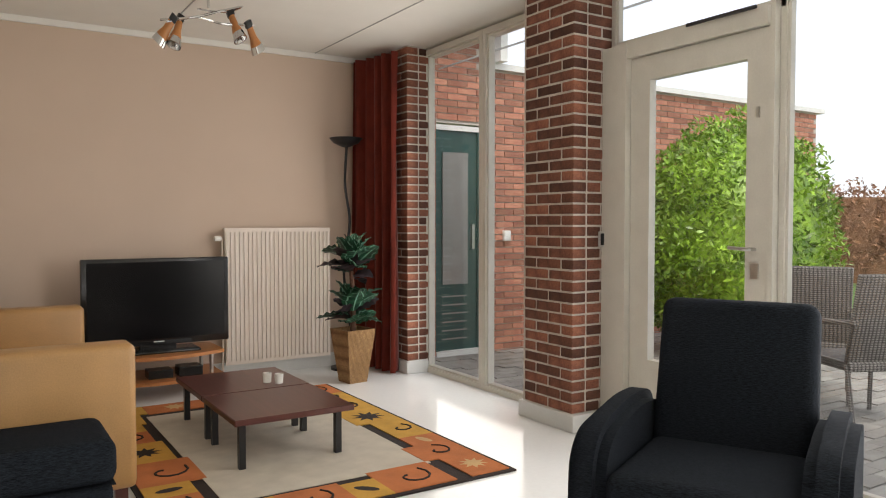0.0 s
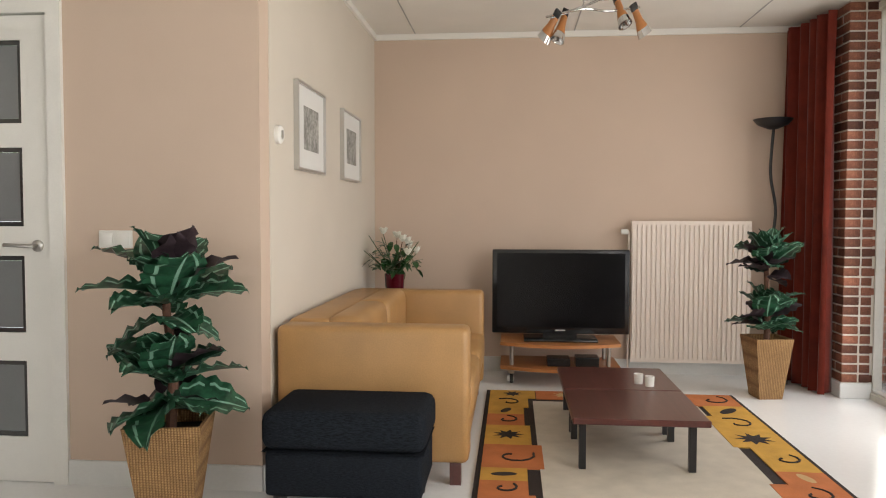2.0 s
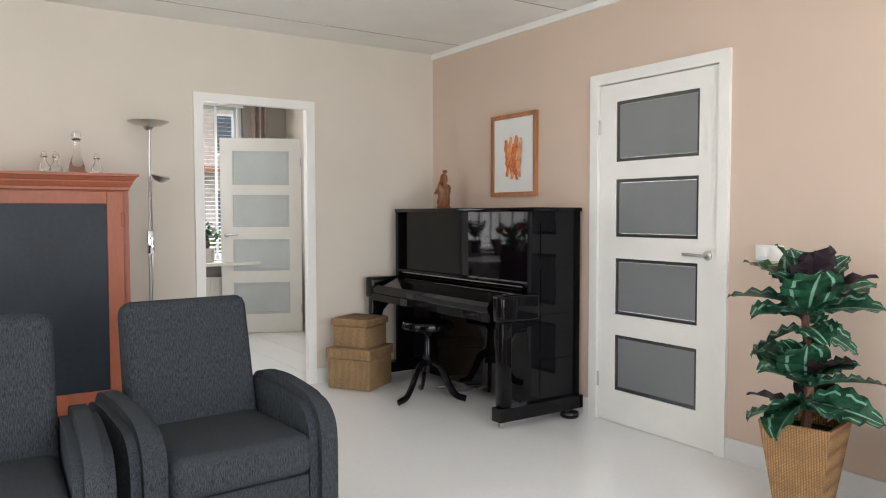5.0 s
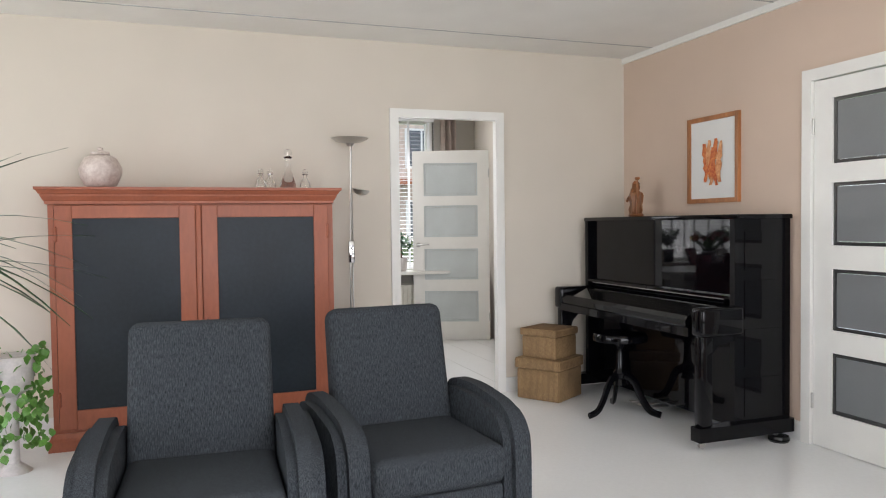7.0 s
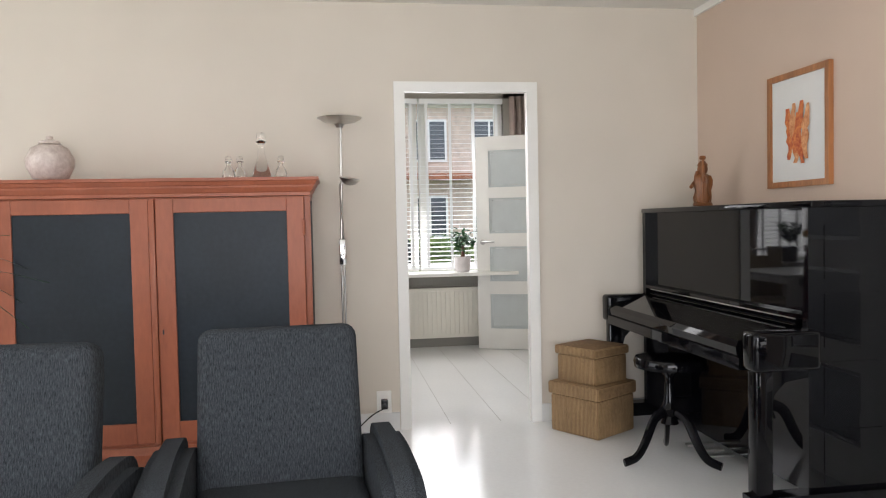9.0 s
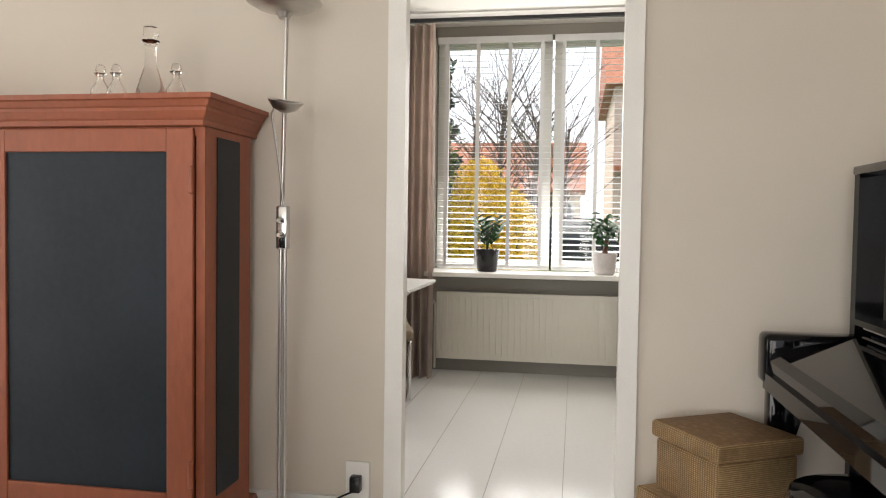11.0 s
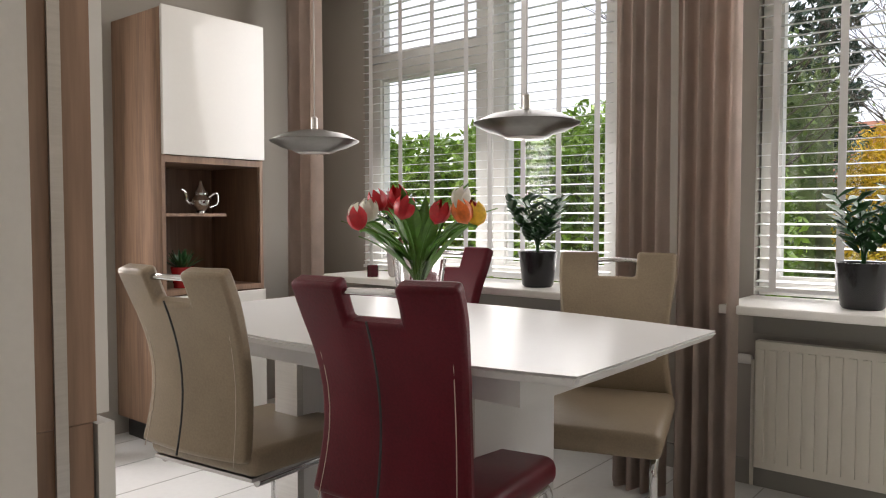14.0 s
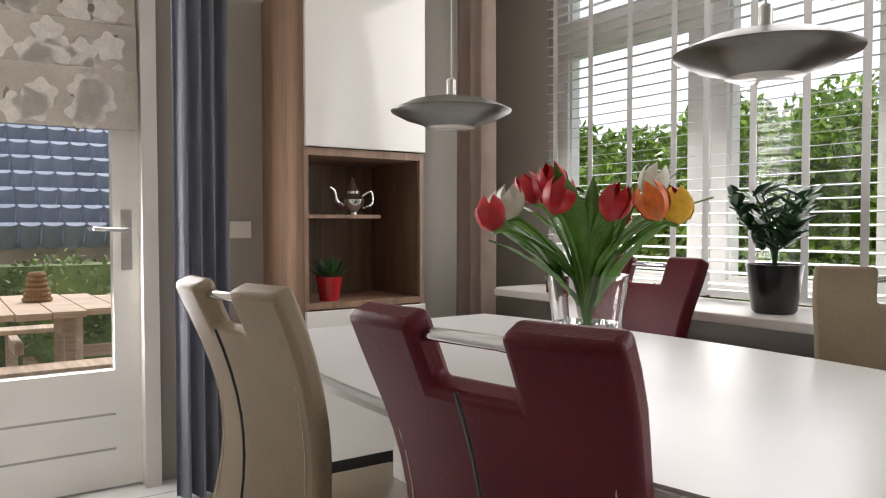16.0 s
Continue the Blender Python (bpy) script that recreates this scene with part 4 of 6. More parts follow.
part("plug", rounded(-0.02, 0.02, -0.05, -0.0125, -0.03, 0.03, 0.006), BLACKP, so2, "black plug")
part("cable", tube(smooth_path([(0, -0.05, -0.02), (-0.08, -0.06, -0.06), (-0.16, -0.1, -0.12), (-0.21, -0.2, -0.155)], 5), 0.004, 6), BLACKP, so2)


# ---- plants and lamps of the living room ----
def leaf_mesh(name, length, width, mat, droop=0.35, cup=0.15, markings=None, nseg=7):
    """A leaf from the origin along +x, with a raised pair of halves and a midrib."""
    bm = bmesh.new()
    rows = []
    for i in range(nseg + 1):
        u = i / nseg
        w = width * 0.5 * math.sin(math.pi * min(1, 0.06 + u * 0.94)) ** 0.75 * (1.1 - 0.3 * u)
        x, z = length * u, -droop * length * u * u
        wob = 0.06 * width * math.sin(i * 2.1)
        rows.append([bm.verts.new((x, s * w, z + cup * abs(s) * w + wob * abs(s) * (1 if s > 0 else -1))) for s in (-1, -0.70, -0.58, -0.06, 0.06, 0.58, 0.70, 1)])
    for a, b in zip(rows, rows[1:]):
        for k in range(7):
            bm.faces.new((a[k], b[k], b[k + 1], a[k + 1]))
    me = mesh(name, bm, mat, True, False)
    me.set_sharp_from_angle(angle=radians(180))
    if markings:
        me.materials.append(markings)
        for p in me.polygons:
            p.material_index = 1 if (p.index % 7 in (1, 5) and (p.index // 7) % 5) or p.index % 7 == 3 else 0
    return me


def square_pot(m, b, t, h, mat, label, parent=None):
    bm = bmesh.new()
    rings = [[bm.verts.new((sx * s, sy * s, z)) for sx, sy in ((-1, -1), (1, -1), (1, 1), (-1, 1))] for s, z in ((b, 0), (t, h), (t - 0.012, h), (t - 0.02, h - 0.05))]
    for a, c in zip(rings, rings[1:]):
        for k in range(4):
            bm.faces.new((a[k], a[(k + 1) % 4], c[(k + 1) % 4], c[k]))
    bm.faces.new(rings[0][::-1])
    bm.faces.new(rings[-1])
    return bm


BIGLEAF = leaf_mesh("leaf", 0.26, 0.21, LEAFD, 0.22, 0.3, LEAFV, 14)
DARKLEAF = leaf_mesh("leaf", 0.25, 0.19, LEAFP, 0.2, 0.3, None, 10)


def calathea(m, seed, label, s=1.0):
    p = thing("potted_plant", label, "plant", m, "calathea plants")
    rnd = random.Random(seed)
    part("pot", square_pot(m, 0.09 * s, 0.145 * s, 0.4, WICKER, ""), WICKER, p, "tapered square wicker pot", False)
    part("soil", boxes((-0.12 * s, 0.12 * s, -0.12 * s, 0.12 * s, 0.345, 0.352)), SOIL, p, "", False)
    part("trunk", tube(smooth_path([(0, 0, 0.35), (0.01, 0.01, 0.6), (-0.01, 0, 0.82), (0.0, 0.01, 0.95)], 4), 0.022, 8, None, 0.6), STEM, p)
    for ring, (z, n, tilt, sc) in enumerate(((0.46, 8, 5, 1.0), (0.55, 7, -18, 1.0), (0.62, 4, -35, 0.85), (0.80, 4, 14, 0.85), (0.86, 7, -12, 1.05), (0.92, 6, -30, 1.0), (0.95, 4, -52, 0.85))):
        for k in range(n):
            a = 360 * k / n + ring * 37 + rnd.uniform(-14, 14)
            sc2 = sc * s * rnd.uniform(0.85, 1.15)
            mm = pose(0.0, 0.0, z + rnd.uniform(-0.03, 0.03), 0, 0, a) @ pose(0.02, 0, 0, rnd.uniform(-30, 30), tilt - 14 + rnd.uniform(-22, 22), 0) @ Matrix.Scale(sc2, 4)
            piece("leaf", DARKLEAF if rnd.random() < 0.22 else BIGLEAF, p, mm)
    return p


calathea(pose(-0.57, 2.70, 0, 0, 0, 12), 5, "striped green calathea in a wicker pot by the door")
calathea(pose(2.42, 5.0, 0, 0, 0, 8), 9, "striped green calathea in a wicker pot by the curtain", 0.85)

tl = thing("floor_lamp", "black uplighter floor lamp with a wavy stem", "floor lamp", pose(2.59, 5.47, 0))
part("base", lathe([(0.13, 0), (0.13, 0.02), (0.03, 0.035)], 28), BLACKM, tl)
part("stem", tube(smooth_path([(0, 0, 0.03), (0.03, 0, 0.4), (-0.025, 0, 0.8), (0.03, 0, 1.2), (-0.01, 0, 1.5), (0.005, 0, 1.82)], 6), 0.011), BLACKM, tl)
part("shade", lathe([(0.03, 1.81), (0.1, 1.84), (0.135, 1.88), (0.13, 1.882), (0.02, 1.85)], 28), BLACKM, tl, "black bowl shade")

sl = thing("floor_lamp", "steel uplighter floor lamp with a reading arm", "floor lamp", pose(-3.83, 0.757, 0))
part("base", lathe([(0.13, 0), (0.13, 0.015), (0.02, 0.03)], 28), STEEL, sl)
for x in (-0.010, 0.010):
    part("pole", tube([(0, x, 0.02), (0, x * 0.8, 1.04)], 0.0065, 10), STEEL, sl)
part("upper_pole", tube([(0, -0.004, 1.17), (0, 0.008, 1.84)], 0.0075, 10), STEEL, sl)
ctl = part("control_box", rounded(-0.018, 0.018, -0.02, 0.02, 1.025, 1.175, 0.006), CHROME, sl, "chrome control sleeve")
for z in (1.075, 1.125):
    part("knob", lathe([(0.004, 0), (0.011, 0.004), (0.011, 0.022), (0.008, 0.025)], 12), CHROME, ctl).matrix_basis = pose(0.0185, 0, z, 0, 90)
part("shade", lathe([(0.018, 1.815), (0.03, 1.835), (0.09, 1.848), (0.128, 1.87), (0.124, 1.872), (0.03, 1.855)], 32), STEEL, sl, "steel bowl shade")
part("reading_arm", tube(smooth_path([(0.018, 0.008, 1.175), (0.045, 0.0, 1.33), (0.075, -0.01, 1.47), (0.085, 0.0, 1.495)], 5), 0.0045), STEEL, sl)
part("reading_head", lathe([(0.012, -0.02), (0.04, -0.008), (0.06, 0.018), (0.057, 0.02), (0.02, 0.002)], 24), STEEL, sl, "small steel bowl head").matrix_basis = pose(0.1, 0.045, 1.5, -10, 8, 0)

# ceiling spots on looped chrome rods
sp = thing("ceiling_spotlight", "chrome ceiling lamp with wooden spot heads", "ceiling lamp", pose(1.2, 4.37, H) @ Matrix.Diagonal((1, 1, 1.3, 1)))
part("canopy", lathe([(0.05, -0.03), (0.06, -0.001)], 20), BLACKM, sp, "dark canopy")
part("stem", tube([(0, 0, -0.03), (0, 0, -0.1)], 0.008), CHROME, sp)
part("rod", tube(smooth_path([(-0.26, 0.05, -0.17), (-0.1, -0.05, -0.16), (0.08, -0.06, -0.11), (0.2, 0.0, -0.07), (0.12, 0.07, -0.09), (-0.05, 0.05, -0.1)], 6), 0.005, 6), CHROME, sp)
part("rod", tube(smooth_path([(-0.24, -0.02, -0.19), (-0.05, 0.04, -0.14), (0.1, 0.05, -0.15), (0.27, -0.02, -0.15)], 6), 0.005, 6), CHROME, sp)
for x, y, z, rx, ry in ((-0.2, 0.0, -0.17, 20, 35), (-0.15, 0.05, -0.16, -15, 20), (0.24, 0.0, -0.15, 10, -30), (0.15, 0.06, -0.1, -20, -20)):
    hd = part("spot_head", lathe([(0.018, 0), (0.022, -0.06), (0.034, -0.1), (0.03, -0.1), (0.018, -0.06)], 16), ORANGEW, sp, "wooden spot head")
    hd.matrix_basis = pose(x, y, z, rx, ry)
    part("shade", lathe([(0.034, -0.1), (0.042, -0.135), (0.036, -0.135), (0.026, -0.105)], 16), CHROME, hd)
    part("clamp", rounded(-0.02, 0.02, -0.02, 0.02, -0.012, 0.022, 0.005), BLACKM, hd)

# side table and flowers behind the sofa
sd = thing("side_table", "slim dark side table behind the sofa", "side table", pose(-0.1, 5.3, 0))
part("tabletop", rounded(-0.16, 0.16, -0.16, 0.16, 0.53, 0.55, 0.004), MAHOG, sd)
for x in (-0.13, 0.13):
    for y in (-0.13, 0.13):
        part("leg", boxes((x - 0.015, x + 0.015, y - 0.015, y + 0.015, 0, 0.53)), MAHOG, sd, "", False)
fv = thing("flower_vase", "burgundy vase with white silk flowers", "flowers", pose(-0.1, 5.3, 0.5505))
part("vase", lathe([(0.05, 0), (0.06, 0.02), (0.075, 0.22), (0.07, 0.22), (0.05, 0.02)], 20), BURGV, fv)
SMALL = leaf_mesh("leaf", 0.09, 0.045, LEAFG, 0.3, 0.2)
PETAL = leaf_mesh("petal", 0.06, 0.045, WHITEP, -0.4, 0.5)
rnd = random.Random(4)
for k in range(16):
    a, tl_, ln = rnd.uniform(0, 6.28), rnd.uniform(0.15, 1.0), rnd.uniform(0.24, 0.40)
    tip = Vector((math.cos(a) * math.sin(tl_) * ln, math.sin(a) * math.sin(tl_) * ln, 0.18 + math.cos(tl_) * ln))
    part("stem", tube([(0, 0, 0.15), (tip.x * 0.4, tip.y * 0.4, 0.15 + (tip.z - 0.15) * 0.5), tip], 0.003, 5), STEM if k % 4 == 0 else LEAFG, fv)
    for j in range(5):
        piece("leaf", SMALL, fv, Matrix.Translation((tip.x * rnd.uniform(0.3, 0.9), tip.y * rnd.uniform(0.3, 0.9), 0.17 + (tip.z - 0.17) * rnd.uniform(0.3, 0.9))) @ pose(0, 0, 0, 0, rnd.uniform(-40, 40), rnd.uniform(0, 360)))
    if k % 2 == 0:
        for j in range(6):
            piece("petal", PETAL, fv, Matrix.Translation(tip) @ pose(0, 0, 0, 0, -35, 60 * j))

# things on the cabinet and the piano
gj = thing("ginger_jar", "blotched pink ceramic jar with a lid", "jar", pose(-3.75, -0.78, 1.5205))
part("body", lathe([(0.06, 0), (0.09, 0.02), (0.118, 0.08), (0.12, 0.12), (0.09, 0.18), (0.05, 0.2)], 28), CERAM, gj)
part("lid", lathe([(0.055, 0.2005), (0.05, 0.215), (0.015, 0.225), (0.018, 0.24), (0.005, 0.245)], 20), CERAM, gj)
dc = thing("decanter", "clear glass decanter with a stopper", "decanter", pose(-3.72, 0.325, 1.5205))
part("bottle", lathe([(0.055, 0), (0.05, 0.03), (0.02, 0.12), (0.018, 0.19), (0.03, 0.205), (0.012, 0.2)], 20), CLEAR, dc)
part("stopper", lathe([(0.012, 0.206), (0.026, 0.225), (0.022, 0.25), (0.008, 0.255)], 14), CLEAR, dc)
for y in (0.15, 0.21, 0.43):
    gl = thing("glass_flask", "small clear glass flask beside the decanter", "flask", pose(-3.70, y, 1.5205), "small flasks")
    part("flask", lathe([(0.034, 0), (0.036, 0.008), (0.03, 0.04), (0.013, 0.07), (0.012, 0.085), (0.022, 0.095), (0.008, 0.094), (0.008, 0.07), (0.025, 0.035), (0.03, 0.012)], 18), CLEAR, gl)
    part("stopper", lathe([(0.006, 0.0955), (0.017, 0.105), (0.013, 0.122), (0.004, 0.126)], 12), CLEAR, gl)
bm = lathe([(0.05, 0), (0.056, 0.012), (0.05, 0.022), (0.042, 0.026), (0.046, 0.05), (0.04, 0.09), (0.046, 0.12), (0.05, 0.15), (0.042, 0.175), (0.02, 0.188), (0.026, 0.198), (0.03, 0.215), (0.026, 0.232), (0.03, 0.238), (0.022, 0.25), (0.012, 0.262)], 20)
for v in bm.verts:
    if 0.026 < v.co.z < 0.18:
        a_ = math.atan2(v.co.y, v.co.x)
        f_ = 1 + 0.16 * math.sin(5 * a_ + 14 * v.co.z) + 0.1 * noise.noise(v.co * 40)
        v.co.x *= f_
        v.co.y *= f_
tube(smooth_path([(0.03, -0.01, 0.165), (0.058, -0.025, 0.15), (0.06, -0.03, 0.19), (0.056, -0.026, 0.235)], 4), 0.013, 8, bm, 0.8)
tube(smooth_path([(-0.035, -0.01, 0.165), (-0.055, -0.03, 0.13), (-0.03, -0.055, 0.115)], 4), 0.013, 8, bm, 0.8)
tube([(0.056, -0.03, 0.02), (0.06, -0.03, 0.27)], 0.006, 6, bm)
lathe([(0.012, 0.262), (0.02, 0.272), (0.016, 0.285)], 8, bm, (0.06, -0.03, 0))
tube(smooth_path([(0, -0.03, 0.2), (0.004, -0.045, 0.17), (0, -0.05, 0.13)], 4), 0.012, 6, bm, 0.4)
stt = tagged(new("statuette", mesh("statuette", bm, CARVED, True)), "carved brown wooden statuette on the piano", "statuette")
stt.location = (-3.5, 2.8, 1.3182)

# tall yucca and ivy beside the cabinet
yu = thing("potted_palm", "tall palm with narrow drooping leaves", "plant", pose(-3.35, -1.66, 0))
part("pot", lathe([(0.13, 0), (0.17, 0.28), (0.155, 0.28), (0.14, 0.2)], 24), GREYPOT, yu)
part("trunk", tube([(0, 0, 0.2), (0.02, 0, 0.7), (0, 0.02, 1.15)], 0.03, 8, None, 0.7), STEM, yu)
STRAP = leaf_mesh("leaf", 0.72, 0.042, LEAFG, 0.85, 0.3)
for k in range(60):
    piece("leaf", STRAP, yu, pose(0, 0, 0.95 + 0.25 * rnd.random(), 0, 0, rnd.uniform(0, 360)) @ pose(0, 0, 0, 0, rnd.uniform(-75, 5)))
iv = thing("ivy_plant", "trailing ivy on a low stand", "plant", pose(-3.3, -1.2, 0))
part("stand", lathe([(0.09, 0), (0.03, 0.05), (0.03, 0.4), (0.1, 0.44), (0.12, 0.62), (0.1, 0.62)], 18), GREYPOT, iv)
IVY = leaf_mesh("leaf", 0.05, 0.045, TULIPL, 0.3, 0.1, None, 3)
for k in range(260):
    a, h = rnd.uniform(0, 6.28), rnd.uniform(0.12, 0.68)
    r_ = 0.07 + 0.12 * rnd.random()
    piece("leaf", IVY, iv, Matrix.Translation((r_ * math.cos(a), r_ * math.sin(a), h)) @ pose(0, 0, 0, rnd.uniform(-30, 30), rnd.uniform(20, 80), rnd.uniform(0, 360)))

# ---- dining room ----
tb = thing("dining_table", "white boat-shaped dining table on steel columns", "dining table", pose(-5.57, 0.08, 0))
bm = bmesh.new()
out = []
for s in (1, -1):
    for i in range(13):
        v = -1 + 2 * i / 12
        out.append((s * (0.5 - 0.1 * v * v), s * v * 0.83))
ring = [bm.verts.new((x, y, 0.735)) for x, y in out]
f = bm.faces.new(ring)
r = bmesh.ops.extrude_face_region(bm, geom=[f])
bmesh.ops.translate(bm, verts=[v for v in r["geom"] if isinstance(v, bmesh.types.BMVert)], vec=(0, 0, 0.027))
for v in bm.verts:
    if v.co.z < 0.74:
        v.co.x *= 0.96
        v.co.y *= 0.975
bmesh.ops.recalc_face_normals(bm, faces=bm.faces)
bmesh.ops.bevel(bm, geom=[e for e in bm.edges if e.calc_face_angle(0) > 0.9], offset=0.008, segments=2, affect="EDGES")
part("tabletop", bm, TABLEW, tb, "white tabletop with chamfered edges")
part("apron", boxes((-0.36, 0.36, -0.66, 0.66, 0.665, 0.734)), TABLEW, tb, "", False)
for y in (-0.32, 0.36):
    part("column", boxes((-0.2, 0.2, y - 0.05, y + 0.05, 0.025, 0.665)), TABLEW, tb, "", False)
    part("column_trim", boxes((0.2005, 0.225, y - 0.055, y + 0.055, 0.025, 0.665)), STEEL, tb, "brushed steel edge", False)
part("base_plate", rounded(-0.3, 0.32, -0.52, 0.56, 0, 0.024, 0.004), STEEL, tb, "brushed steel base plate")


def dining_chair(m, mat, label):
    """Cantilever chair; faces its own -y."""
    c = thing("dining_chair", label, "chair", m, "dining chairs")
    bm = bmesh.new()
    W2, nu, nv = 0.2, 12, 12

    def at(u, v):
        z = 0.44 + 0.52 * v
        y = 0.2 - 0.035 * math.sin(v * math.pi * 1.1) + 0.06 * v * v
        w = W2 * (1.0 - 0.10 * math.sin(math.pi * min(1, v * 1.15)) + 0.03 * v)
        return (u * w, y + 0.02 * (1 - u * u), z)

    grid = [[bm.verts.new(at(-1 + 2 * i / nu, j / nv)) for i in range(nu + 1)] for j in range(nv + 1)]
    for j in range(nv):
        for i in range(nu):
            if j >= nv - 2 and 4 <= i <= 7:
                continue
            bm.faces.new((grid[j][i], grid[j][i + 1], grid[j + 1][i + 1], grid[j + 1][i]))
    bmesh.ops.delete(bm, geom=[v for v in bm.verts if not v.link_faces], context="VERTS")
    bmesh.ops.recalc_face_normals(bm, faces=bm.faces)
    bmesh.ops.solidify(bm, geom=bm.faces[:], thickness=0.045)
    bk = soft(part("backrest", bm, mat, c), 0.012, 3)
    ys = [at(0, 0.02 + 0.80 * k / 10) for k in range(11)]
    part("seam", tube([(0.0, y + 0.0465 + 0.02, z) for _, y, z in ys], 0.003, 5), BLACKM, bk)
    for s in (-0.9, 0.9):
        part("stitching", tube([(at(s, k / 10)[0], at(s, k / 10)[1] + 0.0465, at(s, k / 10)[2]) for k in range(10)], 0.0014, 4), STITCH, bk)
    g0 = at(-0.34, 0.93)
    part("grip", tube([(g0[0] - 0.012, g0[1] + 0.02, g0[2]), (g0[0] + 0.02, g0[1] + 0.028, g0[2] + 0.004), (-g0[0] - 0.02, g0[1] + 0.028, g0[2] + 0.004), (-g0[0] + 0.012, g0[1] + 0.02, g0[2])], 0.009, 10), CHROME, c, "chrome grip bar")
    bm = rounded(-0.215, 0.215, -0.27, 0.215, 0.40, 0.475, 0.028, 4)
    for v in bm.verts:
        if v.co.y < -0.18:
            v.co.z -= (-0.18 - v.co.y) * 0.35
    part("seat", bm, mat, c)
    part("seat_rim", boxes((-0.2, 0.2, -0.22, 0.205, 0.39, 0.4)), STEEL, c, "steel seat rim", False)
    for s in (-0.19, 0.19):
        part("leg", tube(smooth_path([(s, 0.18, 0.382), (s, -0.18, 0.376), (s, -0.245, 0.36), (s, -0.26, 0.3), (s, -0.255, 0.06), (s, -0.235, 0.016), (s, -0.18, 0.0125), (s, 0.27, 0.0125)], 4), 0.0125, 10), CHROME, c, "bent chrome tube")
    part("rear_rail", tube([(-0.19, 0.27, 0.0125), (0.19, 0.27, 0.0125)], 0.0125, 10), CHROME, c)
    return c


dining_chair(pose(-5.25, 0.475, 0, 0, 0, -79), REDL, "burgundy leather cantilever chair with pale stitching")
dining_chair(pose(-5.19, -0.185, 0, 0, 0, -83), BEIGEL, "taupe leather cantilever chair at the table")
dining_chair(pose(-6.075, 0.494, 0, 0, 0, 108), BEIGEL, "taupe leather cantilever chair beside the curtain")
dining_chair(pose(-6.08, -0.38, 0, 0, 0, 92), REDL, "burgundy leather cantilever chair by the window")

for x, y, z in ((-5.50, -0.273, 1.297), (-5.59, 0.505, 1.303)):
    p = thing("pendant_lamp", "flat steel saucer pendant lamp", "pendant lamp", pose(x, y, z), "saucer pendants")
    part("shade", lathe([(0.062, 0.0), (0.075, 0.008), (0.11, 0.018), (0.146, 0.036), (0.148, 0.04), (0.10, 0.062), (0.04, 0.074), (0.012, 0.078)], 36), SAUCER, p)
    part("diffuser", lathe([(0.05, -0.004), (0.06, -0.0005)], 24), GLOSSW, p, "white diffuser")
    part("socket", lathe([(0.011, 0.0785), (0.011, 0.115), (0.006, 0.12)], 12), STEEL, p)
    part("cord", tube([(0, 0, 0.119), (0, 0, H - z - 0.02)], 0.0025, 6), STEEL, p)
    part("canopy", lathe([(0.05, H - z - 0.025), (0.05, H - z - 0.001)], 20), STEEL, p)

# wall unit
wu = thing("wall_cabinet", "walnut wall unit with white gloss fronts and a niche", "cabinet", pose(-6.215, -1.945, 0) @ Matrix.Diagonal((0.955, 1, 1, 1)))
for nm, b_ in (("side_board", (0, 0.02, 0, 0.44, 0.1, 2.03)), ("side_board", (0.565, 0.585, 0, 0.44, 0.1, 2.03)), ("top_board", (0.02, 0.565, 0, 0.42, 2.01, 2.03)),
               ("divider", (0.02, 0.565, 0, 0.44, 1.335, 1.365)), ("divider", (0.02, 0.565, 0, 0.44, 0.72, 0.745)), ("bottom_board", (0.02, 0.565, 0, 0.42, 0.1, 0.12))):
    part(nm, boxes(b_), WALNUT, wu, "", False)
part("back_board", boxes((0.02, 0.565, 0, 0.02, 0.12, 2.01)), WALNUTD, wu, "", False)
# Thin added sheets that carry the niche's shade on its side boards.
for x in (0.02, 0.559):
    part("shaded_lining", boxes((x, x + 0.006, 0.02, 0.43, 0.745, 1.335)), WALNUTD, wu, "", False)
part("shelf", boxes((0.2, 0.559, 0.05, 0.4, 1.085, 1.1)), WALNUT, wu, "", False)
part("upper_door", rounded(0.0, 0.585, 0.4405, 0.46, 1.368, 2.04, 0.003, 1), GLOSSW, wu, "white gloss door", False)
part("lower_door", rounded(0.0, 0.585, 0.4405, 0.46, 0.1, 0.715, 0.003, 1), GLOSSW, wu, "white gloss door", False)
part("plinth", boxes((0.03, 0.55, 0.04, 0.38, 0, 0.1)), BLACKM, wu, "dark recessed plinth", False)
tp = thing("teapot", "engraved silver teapot on the shelf", "teapot", pose(-5.93, -1.62, 1.1003))
part("body", lathe([(0.03, 0), (0.02, 0.012), (0.045, 0.04), (0.05, 0.065), (0.03, 0.09), (0.032, 0.1), (0.012, 0.135), (0.004, 0.16)], 20), CHROME, tp)
part("spout", tube(smooth_path([(0.045, 0, 0.04), (0.075, 0, 0.06), (0.085, 0, 0.1), (0.105, 0, 0.115)], 4), 0.009, 8, None, 0.5), CHROME, tp)
part("handle", tube(smooth_path([(-0.045, 0, 0.08), (-0.09, 0, 0.1), (-0.095, 0, 0.05), (-0.05, 0, 0.03)], 4), 0.005, 8), CHROME, tp)
su = thing("succulent", "small green succulent in a red pot", "plant", pose(-5.8, -1.58, 0.7455))
part("pot", lathe([(0.04, 0), (0.055, 0.1), (0.05, 0.1), (0.045, 0.08)], 20), REDPOT, su)
SPIKE = leaf_mesh("leaf", 0.1, 0.022, LEAFG, -0.1, 0.4, None, 4)
for k in range(34):
    piece("leaf", SPIKE, su, pose(0, 0, 0.085, 0, 0, k * 53) @ pose(0.01, 0, 0, 0, -25 - (k % 5) * 13))

